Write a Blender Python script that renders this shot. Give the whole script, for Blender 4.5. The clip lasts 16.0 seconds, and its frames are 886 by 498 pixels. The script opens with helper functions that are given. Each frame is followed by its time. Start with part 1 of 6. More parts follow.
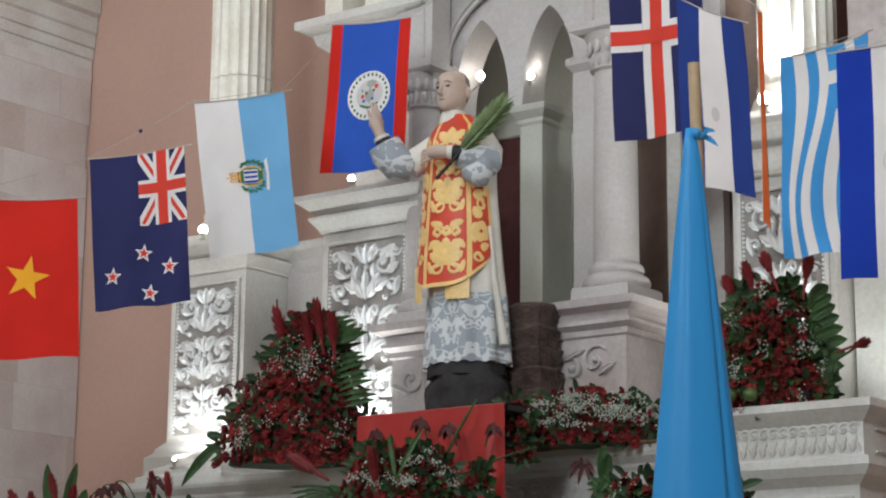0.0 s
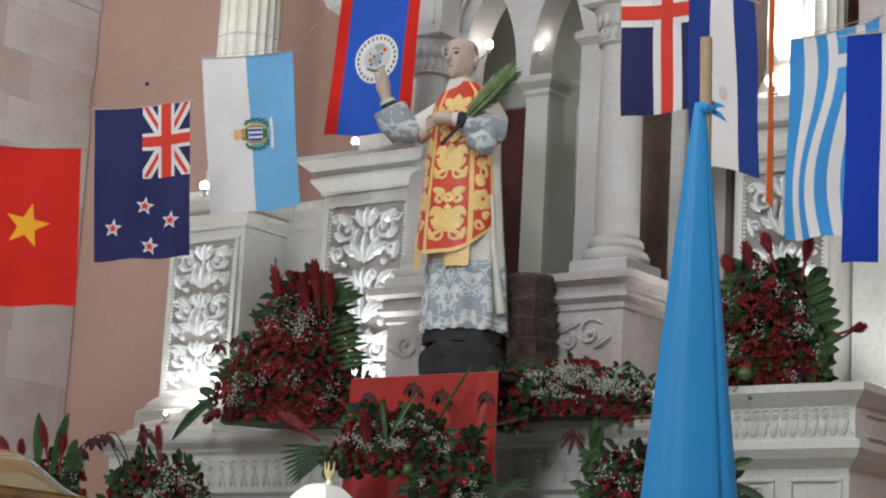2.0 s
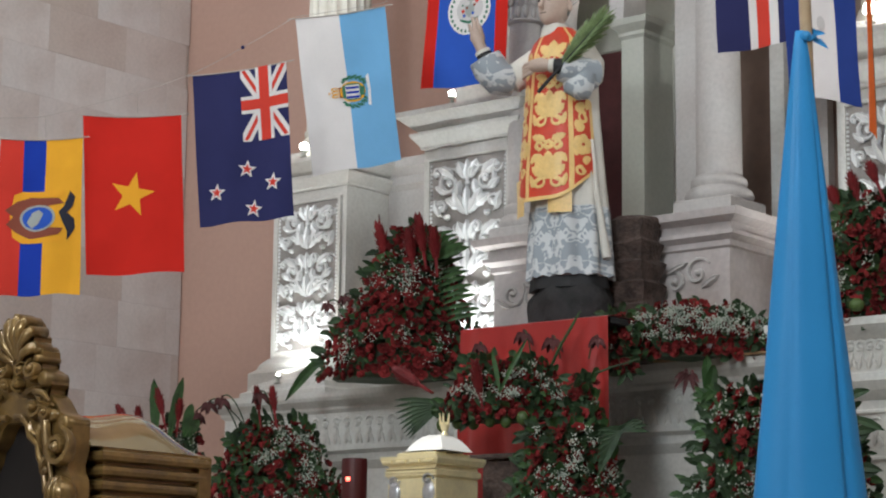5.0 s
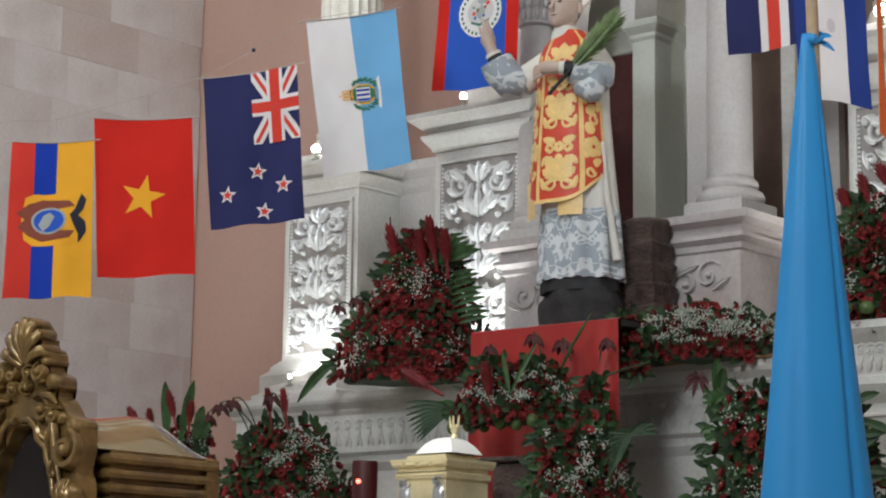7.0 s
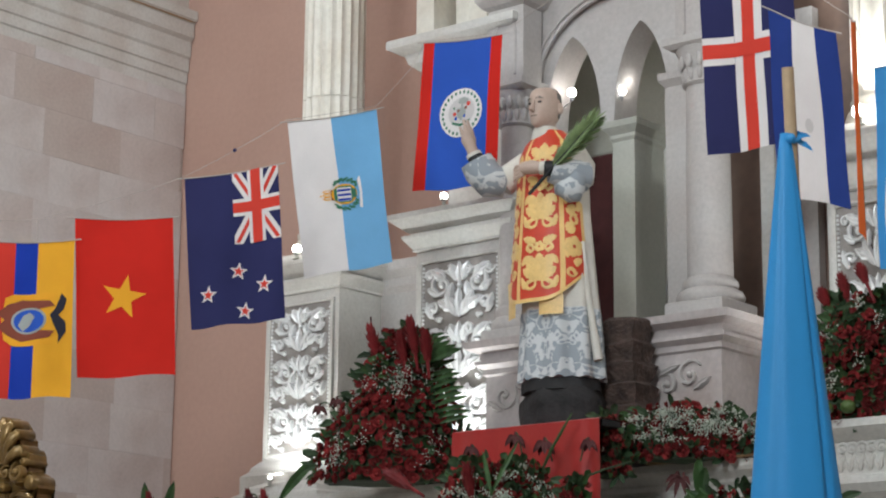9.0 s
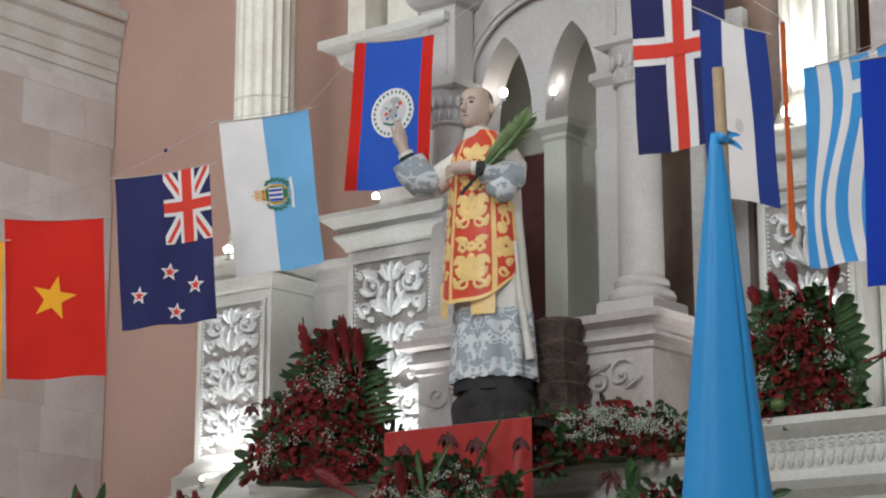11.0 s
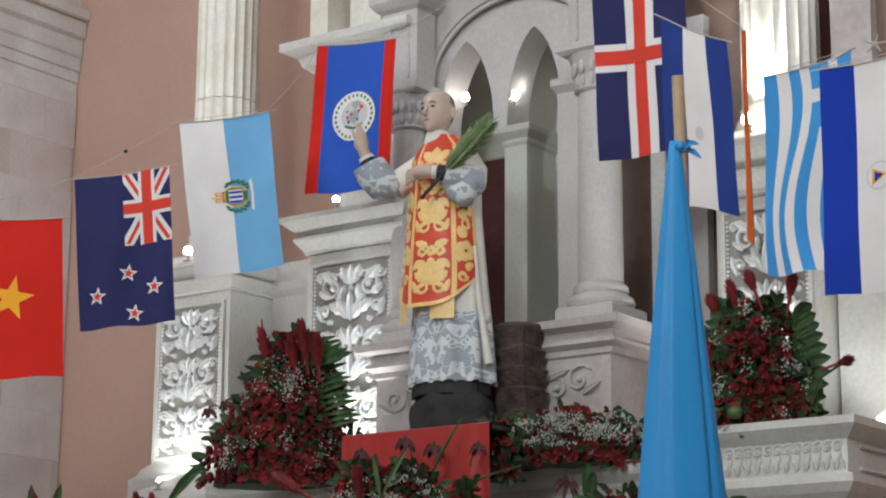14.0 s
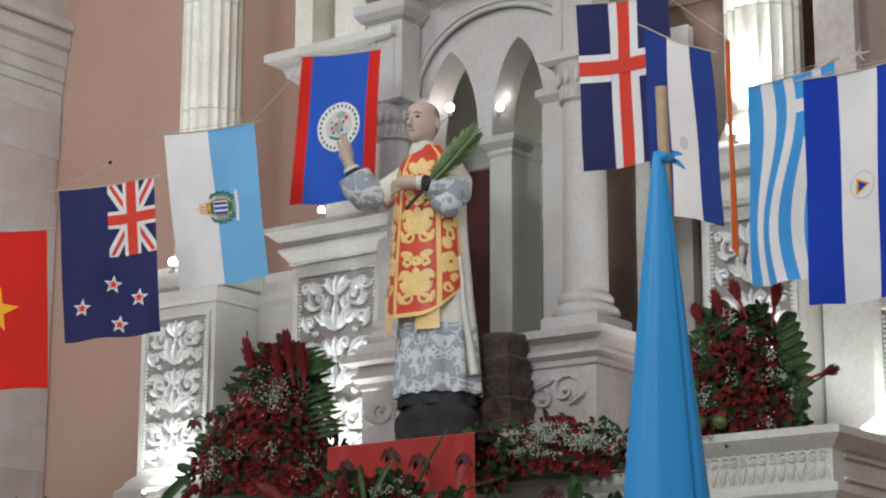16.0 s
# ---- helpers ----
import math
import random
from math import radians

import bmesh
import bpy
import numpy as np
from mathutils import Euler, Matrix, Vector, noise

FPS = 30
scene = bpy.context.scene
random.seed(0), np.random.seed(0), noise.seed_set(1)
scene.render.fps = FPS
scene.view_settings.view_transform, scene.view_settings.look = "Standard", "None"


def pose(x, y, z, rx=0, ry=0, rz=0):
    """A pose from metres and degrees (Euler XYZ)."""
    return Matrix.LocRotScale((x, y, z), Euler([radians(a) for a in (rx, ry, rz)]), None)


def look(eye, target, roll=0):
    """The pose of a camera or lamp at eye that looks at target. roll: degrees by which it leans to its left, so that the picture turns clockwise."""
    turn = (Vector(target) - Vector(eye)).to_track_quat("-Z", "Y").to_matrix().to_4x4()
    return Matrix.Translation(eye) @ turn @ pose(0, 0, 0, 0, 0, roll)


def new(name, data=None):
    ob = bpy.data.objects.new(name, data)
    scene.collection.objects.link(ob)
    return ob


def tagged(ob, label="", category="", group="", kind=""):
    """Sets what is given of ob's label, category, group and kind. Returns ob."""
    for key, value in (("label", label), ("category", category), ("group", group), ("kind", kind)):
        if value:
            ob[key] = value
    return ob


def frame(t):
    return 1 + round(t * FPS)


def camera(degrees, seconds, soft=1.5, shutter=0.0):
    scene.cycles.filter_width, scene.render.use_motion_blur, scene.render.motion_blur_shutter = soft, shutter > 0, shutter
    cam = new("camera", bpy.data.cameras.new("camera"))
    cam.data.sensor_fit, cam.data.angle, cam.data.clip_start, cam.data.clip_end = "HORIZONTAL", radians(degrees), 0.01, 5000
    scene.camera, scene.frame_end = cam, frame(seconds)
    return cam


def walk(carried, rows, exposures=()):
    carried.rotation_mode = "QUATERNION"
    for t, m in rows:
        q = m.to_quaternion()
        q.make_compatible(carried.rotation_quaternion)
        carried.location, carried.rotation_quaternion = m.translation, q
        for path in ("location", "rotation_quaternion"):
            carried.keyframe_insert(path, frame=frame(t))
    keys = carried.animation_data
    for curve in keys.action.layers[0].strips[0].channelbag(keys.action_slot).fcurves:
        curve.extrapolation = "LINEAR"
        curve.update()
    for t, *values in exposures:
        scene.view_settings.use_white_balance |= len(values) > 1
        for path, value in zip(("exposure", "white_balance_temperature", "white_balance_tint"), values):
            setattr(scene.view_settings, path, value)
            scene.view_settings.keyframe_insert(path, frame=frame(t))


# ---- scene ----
cam = camera(24.0, 16.0, soft=2.1)
EYE = (0.0, 0.0, 1.6)
# seconds, the turn of the camera about x, y, z in degrees, and how far the hand sways to the right and up
TURNS = [
    (0.0, 102.358, -0.518, 36.643, 0.008, 0.057),
    (0.5, 102.190, -0.507, 36.650, 0.011, 0.057),
    (1.0, 102.033, -1.269, 36.445, 0.004, 0.051),
    (1.5, 101.926, -1.326, 36.586, -0.005, 0.044),
    (2.0, 101.603, -3.081, 35.983, -0.014, 0.028),
    (2.5, 101.354, -2.941, 36.887, -0.038, 0.009),
    (3.0, 101.266, -2.185, 37.491, -0.027, 0.009),
    (3.5, 101.113, -1.573, 38.178, -0.033, 0.000),
    (4.0, 100.745, -0.704, 38.821, -0.038, -0.005),
    (4.2, 100.561, -0.655, 38.982, -0.038, -0.005),
    (6.3, 100.204, -0.671, 39.363, -0.000, 0.006),
    (6.5, 100.382, -0.564, 39.459, 0.009, 0.014),
    (7.0, 100.314, -0.759, 39.684, -0.005, 0.001),
    (7.5, 101.954, 0.057, 40.469, -0.014, -0.016),
    (8.0, 102.297, 0.261, 40.630, -0.001, -0.011),
    (8.5, 102.854, 0.051, 40.281, 0.003, -0.005),
    (9.0, 103.079, -0.605, 39.198, -0.001, -0.003),
    (9.2, 103.103, -0.606, 38.891, -0.001, -0.003),
    (11.5, 103.117, -0.227, 37.062, -0.003, -0.006),
    (12.0, 103.134, -0.614, 36.816, 0.000, -0.006),
    (12.5, 103.078, -0.474, 36.600, -0.003, -0.007),
    (13.0, 103.169, -0.442, 36.464, 0.002, -0.001),
    (13.5, 103.176, -0.450, 36.362, 0.004, -0.005),
    (14.0, 103.190, -0.428, 36.231, 0.008, 0.001),
    (14.5, 103.250, -0.224, 36.195, 0.011, -0.003),
    (15.0, 103.287, -0.285, 36.132, 0.011, -0.003),
    (15.5, 103.358, -0.259, 35.987, 0.013, -0.000),
    (16.0, 103.462, -0.194, 35.902, 0.015, 0.005),
]


def held(rx, ry, rz, right, up):
    a = radians(rz)
    return pose(EYE[0] + right * math.cos(a), EYE[1] + right * math.sin(a), EYE[2] + up, rx, ry, rz)


walk(cam, [(t, held(*row)) for t, *row in TURNS])

# ---- world and large lights ----
world = bpy.data.worlds.new("dim_hall")
scene.world = world
world.use_nodes = True
world.node_tree.nodes["Background"].inputs[0].default_value = (0.9, 0.93, 1.0, 1)
world.node_tree.nodes["Background"].inputs[1].default_value = 0.05


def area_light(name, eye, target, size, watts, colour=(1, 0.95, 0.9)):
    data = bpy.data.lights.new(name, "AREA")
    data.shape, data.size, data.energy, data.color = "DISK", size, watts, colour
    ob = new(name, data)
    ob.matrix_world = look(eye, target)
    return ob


def spot_light(name, eye, target, watts, degrees, blend=0.6, radius=0.03, colour=(0.95, 1, 0.99)):
    data = bpy.data.lights.new(name, "SPOT")
    data.energy, data.spot_size, data.spot_blend = watts, radians(degrees), blend
    data.shadow_soft_size, data.color = radius, colour
    ob = new(name, data)
    ob.matrix_world = look(eye, target)
    return ob


# Unseen lamps added for general light; the last one fills from the front.
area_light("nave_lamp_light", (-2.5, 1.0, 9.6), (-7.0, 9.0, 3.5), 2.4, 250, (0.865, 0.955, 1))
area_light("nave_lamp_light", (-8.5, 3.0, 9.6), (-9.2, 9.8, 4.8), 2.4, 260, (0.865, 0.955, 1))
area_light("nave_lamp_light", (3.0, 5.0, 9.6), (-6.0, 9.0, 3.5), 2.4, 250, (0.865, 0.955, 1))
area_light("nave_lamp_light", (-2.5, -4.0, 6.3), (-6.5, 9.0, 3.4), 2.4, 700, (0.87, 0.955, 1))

# ---- materials ----


def material(name, colour, rough=0.6, metal=0.0, vary=0.12, scale=6.0, fine=60.0, bump=0.15, depth=0.004, piece=0.0, tint=None, sheen=0.0, coat=0.0):
    """A surface with broad stains, fine grain and relief; piece: change of tone from piece to piece."""
    m = bpy.data.materials.new(name)
    m.use_nodes = True
    n, l = m.node_tree.nodes, m.node_tree.links
    b = n["Principled BSDF"]
    b.inputs["Roughness"].default_value, b.inputs["Metallic"].default_value = rough, metal
    b.inputs["Sheen Weight"].default_value, b.inputs["Coat Weight"].default_value = sheen, coat
    co = n.new("ShaderNodeTexCoord")
    broad, grain = n.new("ShaderNodeTexNoise"), n.new("ShaderNodeTexNoise")
    broad.inputs["Scale"].default_value, broad.inputs["Detail"].default_value = scale, 4
    grain.inputs["Scale"].default_value, grain.inputs["Detail"].default_value = fine, 3
    l.new(co.outputs["Object"], broad.inputs["Vector"])
    l.new(co.outputs["Object"], grain.inputs["Vector"])
    mix = n.new("ShaderNodeMix")
    mix.data_type = "RGBA"
    other = tint or tuple(c * (1 - 2.4 * vary) for c in colour)
    mix.inputs[6].default_value, mix.inputs[7].default_value = (*colour, 1), (*other, 1)
    ramp = n.new("ShaderNodeMapRange")
    ramp.inputs[1].default_value, ramp.inputs[2].default_value = 0.38, 0.72
    l.new(broad.outputs["Fac"], ramp.inputs[0])
    l.new(ramp.outputs[0], mix.inputs[0])
    hsv = n.new("ShaderNodeHueSaturation")
    l.new(mix.outputs[2], hsv.inputs["Color"])
    val = n.new("ShaderNodeMapRange")
    val.inputs[1].default_value, val.inputs[2].default_value = 0.25, 0.75
    val.inputs[3].default_value, val.inputs[4].default_value = 1 - vary, 1 + vary
    l.new(grain.outputs["Fac"], val.inputs[0])
    if piece:
        info, pr, mul = n.new("ShaderNodeObjectInfo"), n.new("ShaderNodeMapRange"), n.new("ShaderNodeMath")
        pr.inputs[3].default_value, pr.inputs[4].default_value = 1 - piece, 1 + piece
        mul.operation = "MULTIPLY"
        l.new(info.outputs["Random"], pr.inputs[0])
        l.new(pr.outputs[0], mul.inputs[0])
        l.new(val.outputs[0], mul.inputs[1])
        l.new(mul.outputs[0], hsv.inputs["Value"])
    else:
        l.new(val.outputs[0], hsv.inputs["Value"])
    l.new(hsv.outputs["Color"], b.inputs["Base Color"])
    if bump:
        bp = n.new("ShaderNodeBump")
        bp.inputs["Strength"].default_value, bp.inputs["Distance"].default_value = bump, depth
        l.new(grain.outputs["Fac"], bp.inputs["Height"])
        l.new(bp.outputs["Normal"], b.inputs["Normal"])
    return m


def glow(name, colour, strength):
    m = bpy.data.materials.new(name)
    m.use_nodes = True
    b = m.node_tree.nodes["Principled BSDF"]
    b.inputs["Base Color"].default_value = (*colour, 1)
    b.inputs["Emission Color"].default_value = (*colour, 1)
    b.inputs["Emission Strength"].default_value = strength
    return m


def block_material(name):
    """Stone blocks whose hue changes from piece to piece: pale grey, beige, pinkish, brown."""
    m = material(name, (0.6, 0.52, 0.47), 0.75, vary=0.07, scale=2.5, fine=40, bump=0.2)
    n, l = m.node_tree.nodes, m.node_tree.links
    info, ramp = n.new("ShaderNodeObjectInfo"), n.new("ShaderNodeValToRGB")
    el = ramp.color_ramp.elements
    el[0].position, el[0].color = 0.0, (0.65, 0.61, 0.59, 1)
    el[1].position, el[1].color = 1.0, (0.51, 0.44, 0.40, 1)
    for p, c in ((0.3, (0.62, 0.585, 0.575)), (0.62, (0.61, 0.56, 0.54)), (0.88, (0.57, 0.50, 0.47))):
        e = el.new(p)
        e.color = (*c, 1)
    mix = n["Mix"]
    l.new(info.outputs["Random"], ramp.inputs[0])
    l.new(ramp.outputs[0], mix.inputs[6])
    dark = n.new("ShaderNodeMix")
    dark.data_type, dark.inputs[0].default_value = "RGBA", 0.45
    l.new(ramp.outputs[0], dark.inputs[6])
    dark.inputs[7].default_value = (0.42, 0.32, 0.285, 1)
    l.new(dark.outputs[2], mix.inputs[7])
    return m


def damask_material(name, ground, figure, sx=9.0, cut=0.5, rough=0.45, mirror=0.0, metal=0.0):
    """Woven figure, the same on both sides of the middle line, as on brocade and lace."""
    m = bpy.data.materials.new(name)
    m.use_nodes = True
    n, l = m.node_tree.nodes, m.node_tree.links
    b = n["Principled BSDF"]
    b.inputs["Roughness"].default_value = rough
    co, sep, com = n.new("ShaderNodeTexCoord"), n.new("ShaderNodeSeparateXYZ"), n.new("ShaderNodeCombineXYZ")
    l.new(co.outputs["Object"], sep.inputs[0])
    ping = n.new("ShaderNodeMath")
    ping.operation, ping.inputs[1].default_value = "PINGPONG", 0.115
    add = n.new("ShaderNodeMath")
    add.operation, add.inputs[1].default_value = "ADD", mirror
    l.new(sep.outputs["X"], add.inputs[0])
    l.new(add.outputs[0], ping.inputs[0])
    l.new(ping.outputs[0], com.inputs["X"])
    l.new(sep.outputs["Z"], com.inputs["Z"])
    tex, tex2 = n.new("ShaderNodeTexNoise"), n.new("ShaderNodeTexNoise")
    for k, q, dist in ((tex, sx, 0.9), (tex2, sx * 1.7, 0.3)):
        k.inputs["Scale"].default_value, k.inputs["Detail"].default_value, k.inputs["Distortion"].default_value = q, 1.0, dist
        l.new(com.outputs[0], k.inputs["Vector"])
    vine, near, bloom, edge = n.new("ShaderNodeMath"), n.new("ShaderNodeMath"), n.new("ShaderNodeMapRange"), n.new("ShaderNodeMath")
    vine.operation, vine.inputs[1].default_value = "SUBTRACT", cut - 0.05
    near.operation = "ABSOLUTE"
    l.new(tex.outputs["Fac"], vine.inputs[0])
    l.new(vine.outputs[0], near.inputs[0])
    line = n.new("ShaderNodeMapRange")
    line.inputs[1].default_value, line.inputs[2].default_value = 0.040, 0.028
    l.new(near.outputs[0], line.inputs[0])
    bloom.inputs[1].default_value, bloom.inputs[2].default_value = cut + 0.03, cut + 0.05
    l.new(tex2.outputs["Fac"], bloom.inputs[0])
    edge.operation = "MAXIMUM"
    l.new(line.outputs[0], edge.inputs[0])
    l.new(bloom.outputs[0], edge.inputs[1])
    mix = n.new("ShaderNodeMix")
    mix.data_type = "RGBA"
    mix.inputs[6].default_value, mix.inputs[7].default_value = (*ground, 1), (*figure, 1)
    l.new(edge.outputs[0], mix.inputs[0])
    l.new(mix.outputs[2], b.inputs["Base Color"])
    if metal:
        mm = n.new("ShaderNodeMath")
        mm.operation, mm.inputs[1].default_value = "MULTIPLY", metal
        l.new(edge.outputs[0], mm.inputs[0])
        l.new(mm.outputs[0], b.inputs["Metallic"])
    bp = n.new("ShaderNodeBump")
    bp.inputs["Strength"].default_value, bp.inputs["Distance"].default_value = 0.4, 0.004
    l.new(edge.outputs[0], bp.inputs["Height"])
    l.new(bp.outputs["Normal"], b.inputs["Normal"])
    return m


STONE_WORN = material("worn_rosy_stone", (0.48, 0.43, 0.42), 0.62, vary=0.10, scale=2.6, fine=30, tint=(0.34, 0.275, 0.25))
WOOD_EDGE = material("tan_wooden_board", (0.33, 0.20, 0.10), 0.5, vary=0.15, scale=8, fine=50)
PINK = material("pink_wall_paint", (0.50, 0.315, 0.255), 0.7, vary=0.04, scale=0.9, fine=25, bump=0.06, tint=(0.46, 0.285, 0.23))
BLOCK = block_material("stone_block")
JOINT = material("joint_mortar", (0.58, 0.52, 0.48), 0.9, vary=0.08)
STONE = material("pale_carved_stone", (0.60, 0.59, 0.56), 0.62, vary=0.09, scale=3.2, fine=45, bump=0.2, tint=(0.52, 0.48, 0.44))
STONE_ROSE = material("rosy_carved_stone", (0.48, 0.455, 0.44), 0.6, vary=0.08, scale=2.0, fine=45, bump=0.15, tint=(0.42, 0.375, 0.355))
STONE_GREY = material("greenish_grey_stone", (0.43, 0.43, 0.38), 0.6, vary=0.06, scale=2.5, fine=40, bump=0.15, tint=(0.40, 0.41, 0.35))
MARBLE = material("white_fluted_marble", (0.74, 0.71, 0.64), 0.5, vary=0.07, scale=2.4, fine=30, bump=0.1, tint=(0.6, 0.53, 0.44))
BROWN = material("brown_marble", (0.20, 0.125, 0.095), 0.45, vary=0.1, scale=3, fine=20, bump=0.05)
MAROON = material("maroon_drapery", (0.085, 0.022, 0.022), 0.85, vary=0.12, scale=3, fine=30)
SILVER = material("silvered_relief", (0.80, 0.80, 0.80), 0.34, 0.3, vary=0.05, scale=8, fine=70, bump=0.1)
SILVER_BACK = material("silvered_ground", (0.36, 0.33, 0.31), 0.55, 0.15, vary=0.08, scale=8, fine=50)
RED_CLOTH = material("red_satin", (0.34, 0.011, 0.008), 0.45, vary=0.06, scale=4, fine=90, sheen=0.2)
ROCK = material("dark_rough_rock", (0.024, 0.022, 0.023), 0.85, vary=0.25, scale=9, fine=40, bump=0.6, depth=0.01)
BLACK = material("black_painted_plaster", (0.014, 0.014, 0.016), 0.7, vary=0.2, scale=9, fine=50)
BARK = material("rough_brown_trunk", (0.085, 0.055, 0.045), 0.9, vary=0.25, scale=14, fine=50, bump=0.8, depth=0.02)
GILT = material("gilded_dark_wood", (0.255, 0.155, 0.05), 0.30, 0.4, vary=0.2, scale=9, fine=45, tint=(0.13, 0.078, 0.03), coat=0.25)
GILT_SMOOTH = material("gilded_glossy_lid", (0.26, 0.175, 0.068), 0.08, 0.25, vary=0.06, scale=3, fine=14, bump=0.12, depth=0.01, coat=1.0)
DARK = material("dark_front_sheet", (0.010, 0.006, 0.005), 0.85, vary=0.1)
GOLD = material("polished_gold", (0.88, 0.76, 0.46), 0.33, 0.5, vary=0.06, scale=10, fine=60, bump=0.05)
WHITE_DOME = material("white_enamel", (0.86, 0.84, 0.8), 0.35, vary=0.02)
GOLDCLOTH = material("yellow_silk", (0.80, 0.53, 0.19), 0.4, vary=0.08, scale=9, fine=80, sheen=0.2)
SKIN = material("painted_flesh", (0.50, 0.375, 0.31), 0.55, vary=0.05, scale=12, fine=60, bump=0.03)
HAIR = material("painted_grey_hair", (0.15, 0.145, 0.14), 0.6, vary=0.15, scale=30, fine=90)
LINEN = material("white_linen", (0.66, 0.63, 0.57), 0.8, vary=0.05, scale=10, fine=120)
LACE = damask_material("grey_blue_lace", (0.30, 0.335, 0.37), (0.58, 0.60, 0.61), 13, 0.5, 0.8, 0.03)
BROCADE = material("red_silk_ground", (0.60, 0.045, 0.014), 0.45, vary=0.08, scale=9, fine=110, bump=0.1)
PALM = material("palm_leaf_green", (0.20, 0.28, 0.12), 0.6, vary=0.2, scale=18, fine=60)
LEAF = material("dark_glossy_leaf", (0.035, 0.072, 0.028), 0.6, vary=0.25, scale=9, fine=40, bump=0.05)
FERN = material("fresh_green_frond", (0.045, 0.105, 0.03), 0.45, vary=0.25, scale=9, fine=40, bump=0.05)
ROSE = material("red_rose_petal", (0.215, 0.026, 0.026), 0.9, vary=0.25, scale=20, fine=60, bump=0.05, piece=0.45)
ROSE.node_tree.nodes["Principled BSDF"].inputs["Specular IOR Level"].default_value = 0.15
GINGER = material("red_ginger_bract", (0.23, 0.015, 0.018), 0.55, vary=0.15, scale=20, fine=60, piece=0.2)
BREATH = material("white_small_blossom", (0.50, 0.53, 0.45), 0.8, vary=0.15, scale=20, fine=60, bump=0)
FRUIT = material("green_round_fruit", (0.065, 0.11, 0.025), 0.5, vary=0.15, scale=9, fine=40, bump=0.03)
FOIL = material("silver_foil_wrap", (0.6, 0.6, 0.62), 0.3, 0.7, vary=0.1, scale=20, fine=60, bump=0.5)
POLE_WOOD = material("pale_turned_wood", (0.46, 0.33, 0.2), 0.55, vary=0.08, scale=5, fine=30)
BLUE_SILK = material("sky_blue_satin", (0.02, 0.255, 0.585), 0.5, vary=0.02, scale=3, fine=150, bump=0.05)
STRING = material("white_string", (0.45, 0.40, 0.37), 0.8, vary=0.05)
IRON = material("dark_fitting", (0.08, 0.08, 0.08), 0.4, 0.6, vary=0.1)
BULB = glow("lit_bulb", (1, 0.98, 0.93), 25)
RED_GLASS = glow("red_votive_glass", (0.05, 0.004, 0.004), 0.1)
RED_FLAME = glow("red_lamp_flame", (1, 0.12, 0.08), 6)
UNSEEN_LAMP = glow("lit_unseen_lamp", (1, 0.97, 0.92), 3)
PLASTER = material("cream_plaster", (0.6, 0.52, 0.46), 0.8, vary=0.05, scale=1)
FLOOR_STONE = material("polished_floor_stone", (0.42, 0.36, 0.31), 0.3, vary=0.1, scale=2)


def cloth_material(name, colour):
    m = material(name, colour, 0.8, vary=0.035, scale=5, fine=200, bump=0.08, depth=0.002)
    m.node_tree.nodes["Principled BSDF"].inputs["Specular IOR Level"].default_value = 0.15
    n, l = m.node_tree.nodes, m.node_tree.links
    crease, relief = n.new("ShaderNodeTexNoise"), n.new("ShaderNodeBump")
    crease.inputs["Scale"].default_value, crease.inputs["Detail"].default_value, crease.inputs["Distortion"].default_value = 3.2, 0.6, 0.5
    relief.inputs["Strength"].default_value, relief.inputs["Distance"].default_value = 0.6, 0.04
    l.new(n["Texture Coordinate"].outputs["Object"], crease.inputs["Vector"])
    l.new(crease.outputs["Fac"], relief.inputs["Height"])
    l.new(n["Bump"].outputs["Normal"], relief.inputs["Normal"])
    l.new(relief.outputs["Normal"], n["Principled BSDF"].inputs["Normal"])
    return m


F_RED = cloth_material("red_flag_cloth", (0.60, 0.022, 0.014))
F_ECRED = cloth_material("light_red_flag_cloth", (0.64, 0.045, 0.03))
F_NAVY = cloth_material("navy_flag_cloth", (0.028, 0.03, 0.105))
F_ROYAL = cloth_material("royal_blue_flag_cloth", (0.03, 0.10, 0.48))
F_COBALT = cloth_material("cobalt_flag_cloth", (0.012, 0.045, 0.38))
F_SKY = cloth_material("sky_blue_flag_cloth", (0.17, 0.41, 0.68))
F_MARINE = cloth_material("marine_blue_flag_cloth", (0.022, 0.05, 0.24))
F_AZURE = cloth_material("azure_flag_cloth", (0.06, 0.30, 0.66))
F_WHITE = cloth_material("white_flag_cloth", (0.77, 0.73, 0.72))
F_YELLOW = cloth_material("yellow_flag_cloth", (0.84, 0.40, 0.03))
F_STAR = cloth_material("gold_star_cloth", (0.86, 0.40, 0.03))
F_ORANGE = cloth_material("orange_flag_cloth", (0.70, 0.13, 0.02))
F_GREEN = cloth_material("green_emblem_cloth", (0.05, 0.18, 0.11))
F_SCARLET = cloth_material("scarlet_cross_cloth", (0.68, 0.06, 0.04))
F_DARK = cloth_material("dark_emblem_cloth", (0.03, 0.03, 0.045))
F_BROWNRED = cloth_material("russet_emblem_cloth", (0.25, 0.07, 0.045))
F_FAINT = cloth_material("faint_emblem_cloth", (0.60, 0.57, 0.56))
F_GREY = cloth_material("grey_emblem_cloth", (0.36, 0.38, 0.36))

# ---- builders ----


